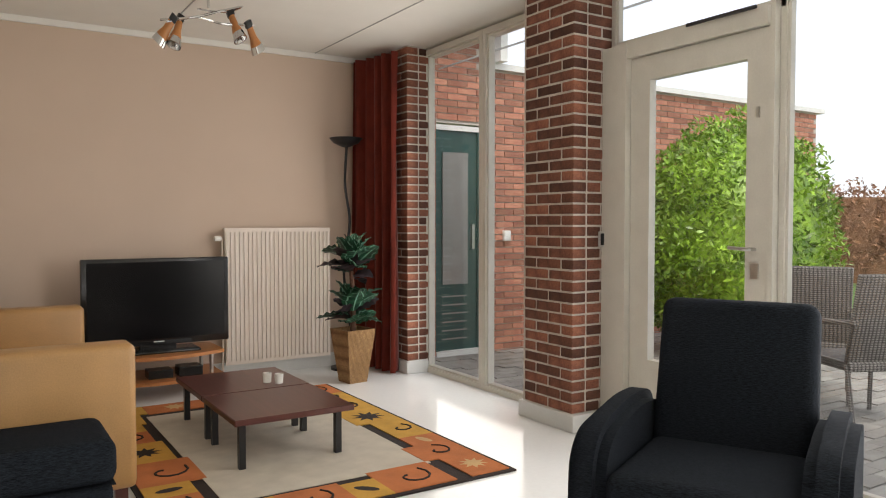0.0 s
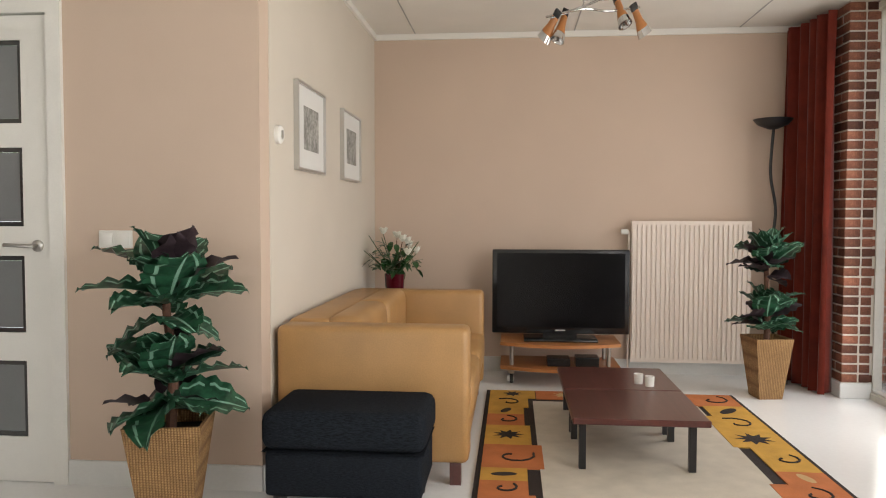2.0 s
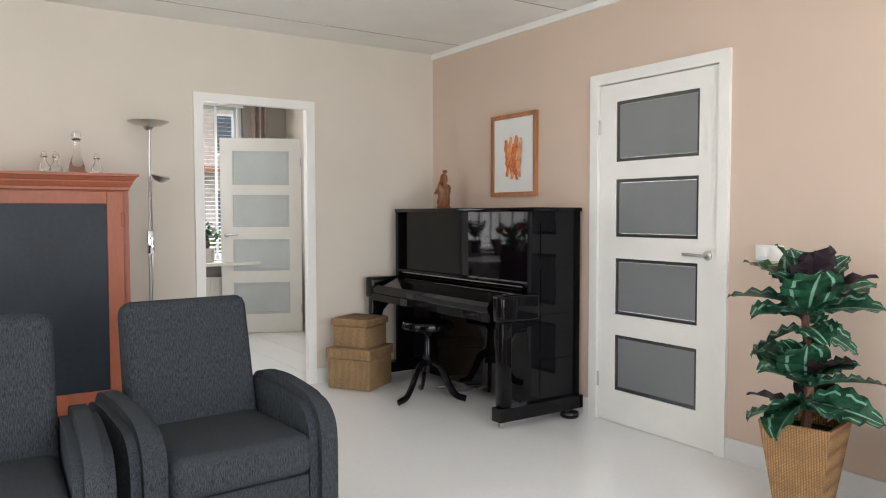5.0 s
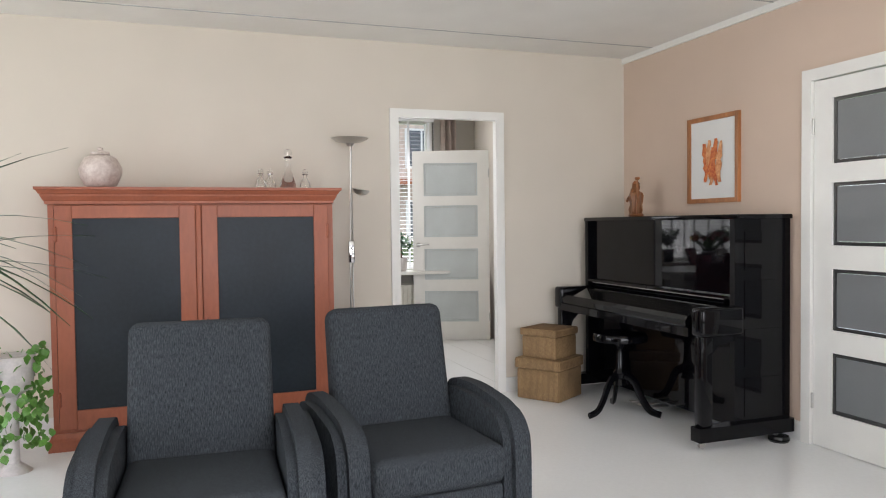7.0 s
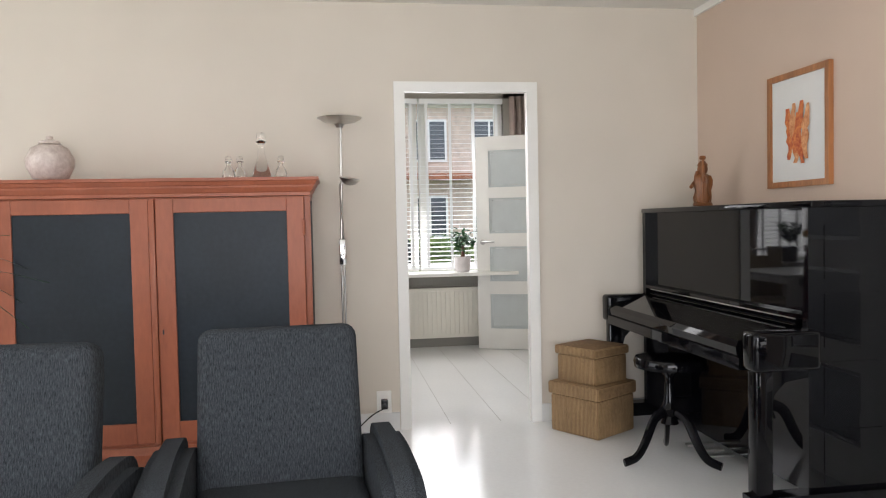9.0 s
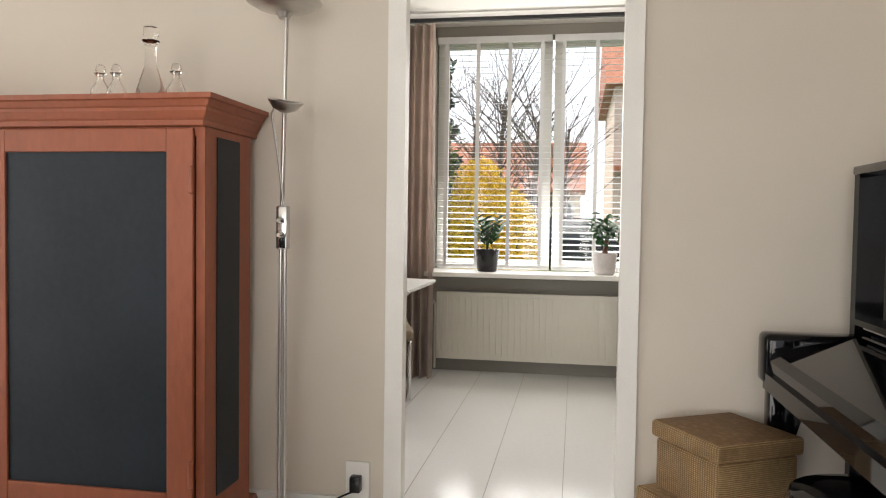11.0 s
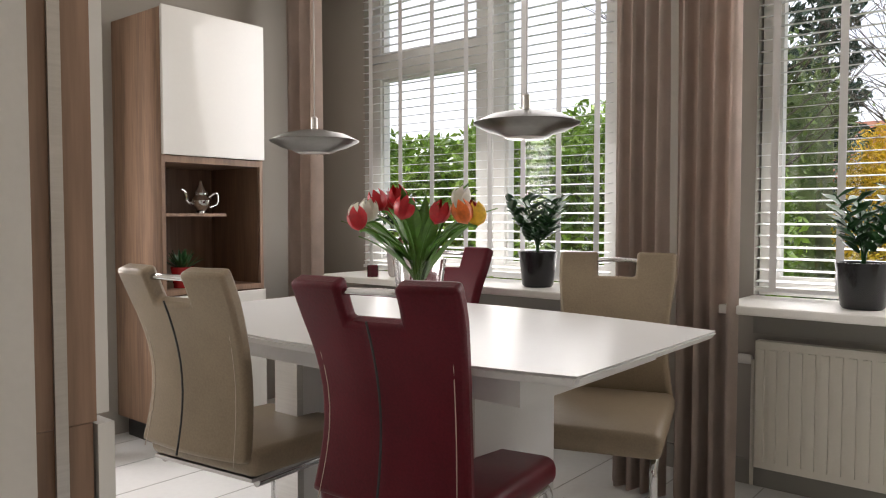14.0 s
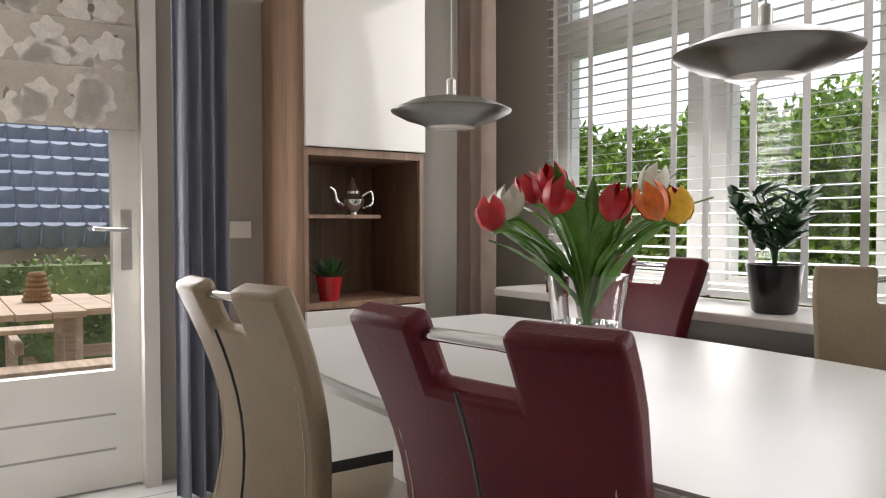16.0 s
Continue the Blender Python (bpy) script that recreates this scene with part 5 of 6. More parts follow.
# tall wooden cupboard beside the doorway
tc = thing("tall_cupboard", "tall walnut veneer cupboard beside the doorway", "cupboard", pose(-4.37, -0.55, 0))
part("side_upper", boxes((0, 0.31, 0, 1.09, 0.78, 2.3)), WALNUT, tc, "", False)
part("side_lower", boxes((0.004, 0.31, 0.004, 1.086, 0, 0.778)), WALNUT, tc, "", False)
part("door", boxes((-0.02, -0.0005, 0.01, 1.088, 0.79, 2.29)), GLOSSW, tc, "white gloss door", False)
part("lower_door", boxes((-0.026, -0.0005, 0.01, 1.092, 0.02, 0.775)), GLOSSW, tc, "white gloss door", False)
part("edge_strip", boxes((0.044, 0.062, 1.0905, 1.096, 0.0, 2.3)), STEEL, tc, "thin steel strip", False)

curtain("curtain", -6.58, 0.27, -6.56, 0.50, 0.012, 2.5, 4, TAUPECURT, "taupe floor-length curtain between two windows", 0.045, 3)
curtain("curtain", -6.56, 0.53, -6.56, 0.765, 0.012, 2.5, 4, TAUPECURT, "taupe floor-length curtain beside its twin", 0.045, 6)
curtain("curtain", -6.80, 2.47, -6.80, 2.66, 0.772, 2.5, 3, TAUPECURT, "taupe curtain behind the open door, on the sill", 0.035, 8)
curtain("curtain", -6.57, -1.76, -6.55, -1.44, 0.012, 2.5, 3, TAUPECURT, "taupe floor-length curtain in the corner", 0.05, 4)
curtain("curtain", -5.2, -1.66, -5.41, -1.66, 0.012, 2.5, 4, GREYCURT, "grey floor-length curtain beside the terrace door", 0.04, 5)
rl = solid("curtain_rail", boxes((-6.6, -6.57, -1.6, 2.7, 2.52, 2.545)), BLACKM, "dark curtain rail below the ceiling", "curtain rail", "object")
tagged(solid("wall_switch", rounded(-5.6, -5.48, -1.95, -1.935, 1.0, 1.075, 0.004), WHITE, "white wall switch beside the cupboard", "switch", "object"))
rb = thing("roman_blind", "floral roman blind pulled up over the terrace door", "blind", pose(-5.13, -1.945, 0))
FLOWER = bmesh.new()
FLOWER.faces.new([FLOWER.verts.new((0.062 * (0.86 + 0.14 * math.cos(5 * q * math.pi / 15)) * math.cos(q * math.pi / 15), 0, 0.062 * (0.86 + 0.14 * math.cos(5 * q * math.pi / 15)) * math.sin(q * math.pi / 15))) for q in range(30)])
FLOWER = mesh("flower", FLOWER, FLOWERC)
SPRIG = leaf_mesh("sprig", 0.1, 0.045, LEAFC, 0.0, 0.0, None, 4)
rnd = random.Random(21)
for k, (z0, z1, y) in enumerate(((1.43, 1.66, 0.034), (1.56, 1.84, 0.022), (1.72, 2.2, 0.010))):
    bm = rounded(0.0, 0.74, y, y + 0.012, z0, z1, 0.005)
    fo_ = part("fold", bm, FLORAL, rb)
    lo = z0 + 0.05
    for j in range(13):
        x_, z_ = 0.06 + 0.62 * rnd.random(), lo + (z1 - lo - 0.06) * rnd.random()
        piece("flower", FLOWER, fo_, pose(x_, y + 0.0150, z_, 0, rnd.uniform(0, 360), 0))
        piece("sprig", SPRIG, fo_, pose(x_ + 0.02, y + 0.0135, z_, 90, 0, 0) @ pose(0, 0, 0, 0, 0, rnd.uniform(0, 360)) @ Matrix.Scale(0.75, 4))


def venetian(name, y0, y1, z0, z1, label):
    b = thing(name, label, "blind", group="venetian blinds")
    bm = boxes((-0.021, 0.021, 0, y1 - y0, -0.0012, 0.0012))
    me = mesh("slat", bm, BLIND)
    n = int((z1 - z0) / 0.046)
    for k in range(n):
        piece("slat", me, b, pose(-6.93, y0, z0 + 0.04 + k * (z1 - z0 - 0.06) / n, 0, 7, 0))
    part("head_rail", boxes((-6.96, -6.9, y0, y1, z1 - 0.03, z1 + 0.02)), BLIND, b, "", False)
    part("bottom_rail", boxes((-6.955, -6.905, y0, y1, z0, z0 + 0.018)), BLIND, b, "", False)
    for f_ in (0.08, 0.36, 0.64, 0.92):
        y = y0 + (y1 - y0) * f_
        part("ladder_tape", boxes((-6.9055, -6.904, y - 0.014, y + 0.014, z0, z1)), BLIND, b, "white ladder tape", False)
    return b


venetian("venetian_blind", -1.48, -0.66, 0.79, 2.47, "white venetian blind with open slats")
venetian("venetian_blind", -0.63, 0.08, 0.79, 2.47, "white venetian blind with open slats")
venetian("venetian_blind", 0.72, 1.56, 0.79, 2.47, "white venetian blind with open slats")
venetian("venetian_blind", 1.58, 2.43, 0.79, 2.47, "white venetian blind with open slats")

# tulips
tu = thing("tulip_vase", "glass vase of red, white and orange tulips", "flowers", pose(-5.5, 0.19, 0.7625))
part("vase", lathe([(0.05, 0), (0.055, 0.01), (0.08, 0.2), (0.076, 0.2), (0.05, 0.015)], 28), CLEAR, tu, "clear glass vase")
part("water", lathe([(0.047, 0.016), (0.06, 0.11)], 24), CLEAR, tu)
TLEAF = leaf_mesh("leaf", 0.24, 0.042, TULIPL, 0.25, 0.35)
heads = {}
for nm, mt in (("red", REDP), ("orange", ORANGEP), ("white", WHITEP), ("yellow", YELLOWP)):
    bm = bmesh.new()
    for k in range(6):
        a0 = k * math.pi / 3
        rows = []
        for i in range(6):
            u = i / 5
            rr = 0.031 * math.sin(math.pi * (0.12 + 0.68 * u)) * (1 if k % 2 else 0.93)
            ww = 0.62 * math.sin(math.pi * min(1, 0.15 + 0.84 * u)) + 0.03
            rows.append([bm.verts.new((rr * math.cos(a0 + s * ww) * min(1, i), rr * math.sin(a0 + s * ww) * min(1, i), 0.072 * u)) for s in (-1, 0, 1)])
        for a, b in zip(rows, rows[1:]):
            for q in range(2):
                bm.faces.new((a[q], a[q + 1], b[q + 1], b[q]))
    bmesh.ops.remove_doubles(bm, verts=bm.verts[:], dist=0.0002)
    heads[nm] = mesh("bloom", bm, mt, True)
rnd = random.Random(12)
order = ["red", "white", "red", "red", "red", "white", "yellow", "red", "red", "red", "white", "orange", "red", "red"]
for k, nm in enumerate(order):
    a = k * 2.4
    sp_ = 0.05 + 0.15 * math.sqrt((k + 0.5) / len(order))
    tip = Vector((sp_ * math.cos(a), sp_ * math.sin(a) * 1.25, 0.36 - 0.5 * (sp_ - 0.05) + rnd.uniform(-0.03, 0.03)))
    part("stem", tube(smooth_path([(-0.02 * math.cos(a), -0.02 * math.sin(a), 0.02), (0.03 * math.cos(a), 0.03 * math.sin(a), 0.2), tip * 0.75 + Vector((0, 0, 0.07)), tip], 3), 0.0042, 6), TULIPL, tu)
    piece("bloom", heads[nm], tu, Matrix.Translation(tip) @ pose(0, 0, 0, -22 * math.sin(a), 22 * math.cos(a), 20 * k) @ Matrix.Scale(0.98, 4))
for k in range(22):
    a = k * 1.37
    piece("leaf", TLEAF, tu, pose(0.02 * math.cos(a), 0.02 * math.sin(a), 0.14 + 0.04 * (k % 3), 0, 0, math.degrees(a)) @ pose(0, 0, 0, rnd.uniform(-25, 25), -45 - 8 * (k % 4)))

ZZ = leaf_mesh("leaf", 0.092, 0.042, LEAFG, 0.15, 0.25, None, 4)


def zz_plant(m, label, seed, n=9):
    z = thing("zz_plant", label, "plant", m, "sill plants")
    rnd = random.Random(seed)
    part("pot", lathe([(0.062, 0), (0.07, 0.01), (0.086, 0.14), (0.09, 0.16), (0.082, 0.16), (0.078, 0.13)], 28), BLACKPOT, z, "dark textured pot")
    part("soil", lathe([(0.076, 0.134), (0.07, 0.138)], 16), SOIL, z)
    for k in range(n):
        a, lean, ln = rnd.uniform(0, 6.28), rnd.uniform(0.05, 0.6), rnd.uniform(0.2, 0.3)
        pts = [Vector((math.cos(a) * lean * ln * u * u, math.sin(a) * lean * ln * u * u, 0.135 + ln * u * (1 - 0.15 * lean * u))) for u in (0, 0.25, 0.5, 0.75, 1)]
        part("stem", tube(pts, 0.005, 6, None, 0.5), LEAFG, z)
        for j in range(10):
            u = 0.3 + 0.7 * j / 10
            p = pts[0].lerp(pts[-1], u)
            piece("leaf", ZZ, z, Matrix.Translation(p) @ pose(0, 0, 0, 0, -35, math.degrees(a) + (90 if j % 2 else -90) + rnd.uniform(-25, 25)))
    return z


zz_plant(pose(-6.72, -0.17, 0.7685), "dark green zz plant in a black pot on the sill", 1, 10)
zz_plant(pose(-6.74, 1.13, 0.7685), "dark green zz plant in a black pot on the sill", 2, 8)


def bonsai(m, label, seed):
    b = thing("bonsai", label, "plant", m, "sill bonsais")
    rnd = random.Random(seed)
    part("pot", lathe([(0.065, 0)] + [(0.072 + 0.012 * k / 10 + (0.003 if k % 2 else 0), 0.01 + 0.014 * k) for k in range(11)] + [(0.078, 0.15), (0.07, 0.12)], 28), GREYPOT, b, "ribbed pale pot")
    part("trunk", tube(smooth_path([(0, 0, 0.11), (0.03, 0, 0.17), (-0.01, 0.01, 0.22), (0.01, 0, 0.3)], 4), 0.024, 8, None, 0.4), STEM, b)
    for k in range(120):
        d = Vector((rnd.gauss(0, 1), rnd.gauss(0, 1), rnd.gauss(0, 0.7))).normalized() * rnd.uniform(0.03, 0.14)
        piece("leaf", SMALL, b, Matrix.Translation(Vector((0, 0, 0.33)) + d) @ pose(0, 0, 0, rnd.uniform(-40, 40), rnd.uniform(-40, 40), rnd.uniform(0, 360)) @ Matrix.Scale(0.7, 4))
    return b


bonsai(pose(-6.74, 1.96, 0.7685), "small bonsai in a ribbed pale pot", 3)
bonsai(pose(-6.74, -1.02, 0.7685), "small bonsai in a ribbed grey pot", 4)
cj = thing("candle_jar", "small dark candle jar on the sill", "candle", pose(-6.64, -1.14, 0.7685))
part("jar", lathe([(0.03, 0), (0.03, 0.06), (0.026, 0.06), (0.025, 0.01)], 16), BURGV, cj)

# seams between floor boards of the dining room
bm = bmesh.new()
for k in range(15):
    y = -1.8 + k * 0.32
    box(bm, -6.94, -4.06, y, y + 0.004, 0.0, 0.0012)
solid("floor_seams", bm, SEAM, "thin grey seams between white floor boards", "floor")

# ---- garden side ----
solid("pavement", boxes((3.32, 10.5, -4, 5.8, -0.25, -0.07)), PAVEJ, "terrace bed of sand joints")


def box_list(cells):
    verts, faces = [], []
    for x0, x1, y0, y1, z0, z1 in cells:
        o = len(verts)
        verts += [(x0, y0, z0), (x1, y0, z0), (x1, y1, z0), (x0, y1, z0), (x0, y0, z1), (x1, y0, z1), (x1, y1, z1), (x0, y1, z1)]
        faces += [tuple(o + i for i in f) for f in ((4, 5, 6, 7), (0, 1, 5, 4), (1, 2, 6, 5), (2, 3, 7, 6), (3, 0, 4, 7))]
    return verts, faces


def joined(name, cells, mat, label, category, parent=None, kind="stuff"):
    me = bpy.data.meshes.new(name)
    me.from_pydata(*([a for a in (box_list(cells)[0],)] + [[]] + [box_list(cells)[1]]))
    me.materials.append(mat)
    ob = new(name, me)
    ob.parent = parent
    return tagged(ob, label, category if not parent else "", kind=kind)


cells = []
for i in range(33):
    for j in range(70):
        x, y = 3.34 + i * 0.21 + (0.105 if j % 2 else 0), -1.6 + j * 0.105
        cells.append((x, x + 0.2, y, y + 0.097, -0.08, -0.055 + 0.002 * ((i * 7 + j * 3) % 4)))
joined("pavers", cells, PAVER, "grey brown brick pavers of the terrace", "paving")

an = thing("garden_annex", "red brick annex with a flat roof", "building")
part("wall", boxes((3.2, 4.1 - 0.47, 5.76, 6.0, -0.2, 3.0), (4.12, 9.65, 5.76, 6.0, -0.2, 2.66), (3.63, 4.12, 5.76, 6.0, 2.12, 3.0)), MORTAR, an, "", False)
cells = []
for k in range(48):
    z = -0.1 + k * 0.0625
    x = 3.2 - (0.11 if k % 2 else 0)
    while x < 9.6:
        a, b = max(3.2, x), min(9.63, x + 0.21)
        top_ok = z < 2.6 or x < 4.0
        door = 3.62 < b and a < 4.13 and -0.1 <= z < 2.1
        if door and a < 3.62:
            b, door = 3.62, False
        elif door and b > 4.13:
            a, door = 4.13, False
        if top_ok and not door and b - a > 0.05:
            cells.append((a, b, 5.748, 5.77, z, z + 0.052))
        x += 0.22
joined("bricks", cells, BRICKO, "", "", an)
part("fascia", boxes((4.12, 9.75, 5.7, 6.05, 2.66, 2.72)), WHITE, an, "white roof edge", False)
gd2 = part("door", boxes((3.66, 4.09, 5.77, 5.81, 0.0, 2.05)), GREEND, an, "dark green door", False)
part("shutter", boxes((3.7, 3.98, 5.755, 5.769, 0.62, 1.85)), GREYSL, gd2, "grey slatted shutter", False)
for k in range(6):
    part("groove", boxes((3.7, 3.98, 5.764, 5.7695, 0.1 + k * 0.08, 0.112 + k * 0.08)), GREYSL, gd2, "", False)
part("door_handle", boxes((4.02, 4.05, 5.74, 5.769, 0.95, 1.18)), STEEL, gd2, "", False)
part("door_frame", boxes((3.62, 3.66, 5.75, 5.82, 0.0, 2.05), (4.09, 4.13, 5.75, 5.82, 0.0, 2.05)), GREEND, an, "", False)
part("lintel_strip", boxes((3.62, 4.13, 5.745, 5.82, 2.052, 2.1)), WHITE, an, "white strip", False)
part("door_sill", boxes((3.62, 4.13, 5.73, 5.82, -0.07, -0.001)), WHITE, an, "white sill", False)
part("gable_trim", boxes((4.25, 4.33, 5.6, 5.7, 2.72, 3.0)), WHITE, an, "white bargeboard", False)
part("gable_roof", boxes((3.1, 4.3, 5.5, 6.4, 3.0, 3.1)), ROOFT, an, "", False)
part("outside_box", rounded(4.38, 4.46, 5.71, 5.747, 1.02, 1.12, 0.004), WHITE, an, "white outside switch")


def leaf_cloud(name, spots, n, size, mat, seed, parent=None, label=""):
    """Many small bent leaves scattered in ellipsoid shells."""
    rs = np.random.RandomState(seed)
    verts, faces = [], []
    for (cx, cy, cz, rx, ry, rz), cnt in zip(spots, n):
        d = rs.normal(size=(cnt, 3))
        d /= np.linalg.norm(d, axis=1)[:, None]
        rad = rs.uniform(0.72, 1.03, (cnt, 1)) * (1 + 0.10 * np.sin(d[:, :1] * 9 + cx) * np.cos(d[:, 2:] * 8 + cy))
        p = d * rad * np.array([rx, ry, rz]) + np.array([cx, cy, cz])
        t = rs.normal(size=(cnt, 3)) + d * 0.6
        t /= np.linalg.norm(t, axis=1)[:, None]
        b = np.cross(t, rs.normal(size=(cnt, 3)))
        b /= np.linalg.norm(b, axis=1)[:, None]
        s = size * rs.uniform(0.6, 1.3, (cnt, 1))
        for q, tt, bb, ss in zip(p, t, b, s):
            o = len(verts)
            verts += [tuple(q - tt * ss), tuple(q + bb * ss * 0.4), tuple(q + tt * ss), tuple(q - bb * ss * 0.4)]
            faces.append((o, o + 1, o + 2, o + 3))
    me = bpy.data.meshes.new(name)
    me.from_pydata(verts, [], faces)
    me.materials.append(mat)
    ob = new(name, me)
    ob.parent = parent
    return tagged(ob, label)


sh = thing("laurel_bush", "round bright green laurel bush on the terrace", "bush", pose(0, 0, 0))
leaf_cloud("crown", [(6.1, 4.4, 1.05, 0.98, 0.85, 1.15), (6.1, 4.4, 0.9, 0.85, 0.72, 1.0), (6.1, 4.4, 0.5, 0.85, 0.75, 0.55)], (24000, 9000, 6000), 0.036, LAUREL, 1, sh)
part("trunk", tube([(6.1, 4.4, -0.1), (6.1, 4.4, 0.8)], 0.06), BARK, sh)
bm = lathe([(0.3, 0.0), (0.72, 0.4), (0.78, 1.1), (0.6, 1.7), (0.2, 2.0)], 16)
part("inner_shade", bm, LAUREL, sh).location = (6.1, 4.4, 0)


def hedge(name, x0, y0, x1, y1, h, w, mat, label, seed, n=9000, size=0.05):
    hd = thing(name, label, "hedge")
    d = Vector((x1 - x0, y1 - y0, 0))
    k = max(2, int(d.length / 0.8))
    spots = [(x0 + d.x * (i + 0.5) / k, y0 + d.y * (i + 0.5) / k, h * 0.5 - 0.1, 0.62 + w * 0.2, 0.62 + w * 0.2, h * (0.56 + 0.05 * math.sin(i * 2.3))) for i in range(k)]
    leaf_cloud("foliage", spots, [n // k] * k, size, mat, seed, hd)
    bm = bmesh.new()
    side = Vector((-d.y, d.x, 0)).normalized() * w * 0.5
    a, b = Vector((x0, y0, 0)), Vector((x1, y1, 0))
    vs = [bm.verts.new(p) for p in (a - side, b - side, b + side, a + side)]
    vt = [bm.verts.new(v.co + Vector((0, 0, h * 0.82))) for v in vs]
    for v in vs:
        v.co.z = -0.25
    bm.faces.new(vt)
    for i in range(4):
        bm.faces.new((vs[i], vs[(i + 1) % 4], vt[(i + 1) % 4], vt[i]))
    # Added core behind the leaves; laurel's darker green stands in for inner shade.
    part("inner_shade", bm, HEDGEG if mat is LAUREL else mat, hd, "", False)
    return hd


hedge("beech_hedge", 15.5, 12.5, 24, 3.5, 2.2, 0.5, BEECH, "brown dry-leaved beech hedge behind the garden", 2, 16000, 0.07)


def rattan_chair(m):
    c = thing("garden_chair", "grey woven rattan garden chair on the terrace", "garden chair", m, "rattan chairs")
    bm = rounded(-0.27, 0.27, -0.015, 0.015, 0, 0.56, 0.012, 2)
    for v in bm.verts:
        v.co.x *= 0.94 + 0.1 * v.co.z
        v.co.y += 0.04 * (v.co.x / 0.27) ** 2 * -1
    part("backrest", bm, RATTAN, c).matrix_basis = pose(0, 0.24, 0.4, -14)
    part("seat", rounded(-0.25, 0.25, -0.26, 0.25, 0.36, 0.42, 0.015), RATTAN, c)
    for s in (-0.25, 0.25):
        part("leg", tube([(s, -0.24, 0), (s, -0.22, 0.62)], 0.014), RATTAN, c)
        part("leg", tube([(s, 0.3, 0), (s, 0.22, 0.4)], 0.014), RATTAN, c)
        part("armrest", tube(smooth_path([(s, -0.22, 0.62), (s, 0, 0.64), (s, 0.3, 0.66)], 4), 0.018), RATTAN, c)
    return c


rattan_chair(pose(4.72, 2.45, -0.055, 0, 0, 155))
rattan_chair(pose(5.15, 3.05, -0.055, 0, 0, 120))

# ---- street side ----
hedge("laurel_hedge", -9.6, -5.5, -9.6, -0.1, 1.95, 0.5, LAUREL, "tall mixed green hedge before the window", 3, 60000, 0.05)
hedge("street_hedge", -13.5, -1.7, -13.5, -0.5, 3.0, 0.8, HEDGEG, "dark green hedge across the garden", 5, 6000, 0.06)
fo = thing("forsythia", "yellow flowering forsythia shrub", "shrub")
leaf_cloud("blossom", [(-13.2, 0.25, 0.9, 0.5, 0.55, 1.2), (-13.3, 0.7, 0.7, 0.5, 0.5, 0.95)], (15000, 8000), 0.03, FORSY, 6, fo)
part("trunk", tube([(-13.2, 0.3, -0.3), (-13.2, 0.3, 0.9)], 0.04), BARK, fo)


def bare_tree(x, y, h, seed, label):
    t = thing("bare_tree", label, "tree", pose(x, y, -0.25))
    rnd = random.Random(seed)
    part("trunk", tube([(0, 0, 0), (0.05, 0.02, h * 0.35), (0, 0.1, h * 0.6)], 0.07, 8, None, 0.5), BARK, t)
    for k in range(34):
        z0 = h * rnd.uniform(0.2, 0.6)
        d = Vector((rnd.uniform(-1, 1), rnd.uniform(-1, 1), rnd.uniform(0.5, 1.3))).normalized() * h * rnd.uniform(0.25, 0.45)
        p0 = Vector((0, 0.05, z0))
        bm = tube([p0, p0 + d * 0.5 + Vector((0, 0, -0.05)), p0 + d], 0.018, 5, None, 0.25)
        for j in range(5):
            q = p0 + d * rnd.uniform(0.35, 0.95)
            e = (d.normalized() + Vector((rnd.uniform(-1, 1), rnd.uniform(-1, 1), rnd.uniform(-0.4, 0.8)))) * h * 0.08
            tube([q, q + e * 0.6, q + e * 1.4], 0.006, 4, bm, 0.3)
        part("limb", bm, BARK, t, "", False)
    return t


bare_tree(-14.5, 1.0, 5.2, 1, "bare spring tree with thin branches")
bare_tree(-12.5, -1.2, 4.8, 2, "bare garden tree behind the hedge")
bare_tree(-17.5, 0.1, 6.4, 4, "tall bare tree along the street")
bare_tree(-24.5, 1.4, 7.0, 6, "tall bare tree before the far houses")
bare_tree(-25.5, -1.6, 7.5, 7, "tall bare tree before the far houses")
cf = thing("conifer", "tall dark conifer across the street", "tree", pose(-19, -1.8, -0.25))
part("trunk", tube([(0, 0, 0), (0, 0, 8)], 0.16, 8, None, 0.2), BARK, cf)
leaf_cloud("crown", [(0, 0, 2.0 + k * 0.75, 0.95 - k * 0.08, 0.95 - k * 0.08, 0.36) for k in range(9)], [480 - 32 * k for k in range(9)], 0.11, CONIF, 7, cf)
solid("road", boxes((-21, -16, -60, 60, -0.25, -0.235)), ROAD, "grey asphalt street")


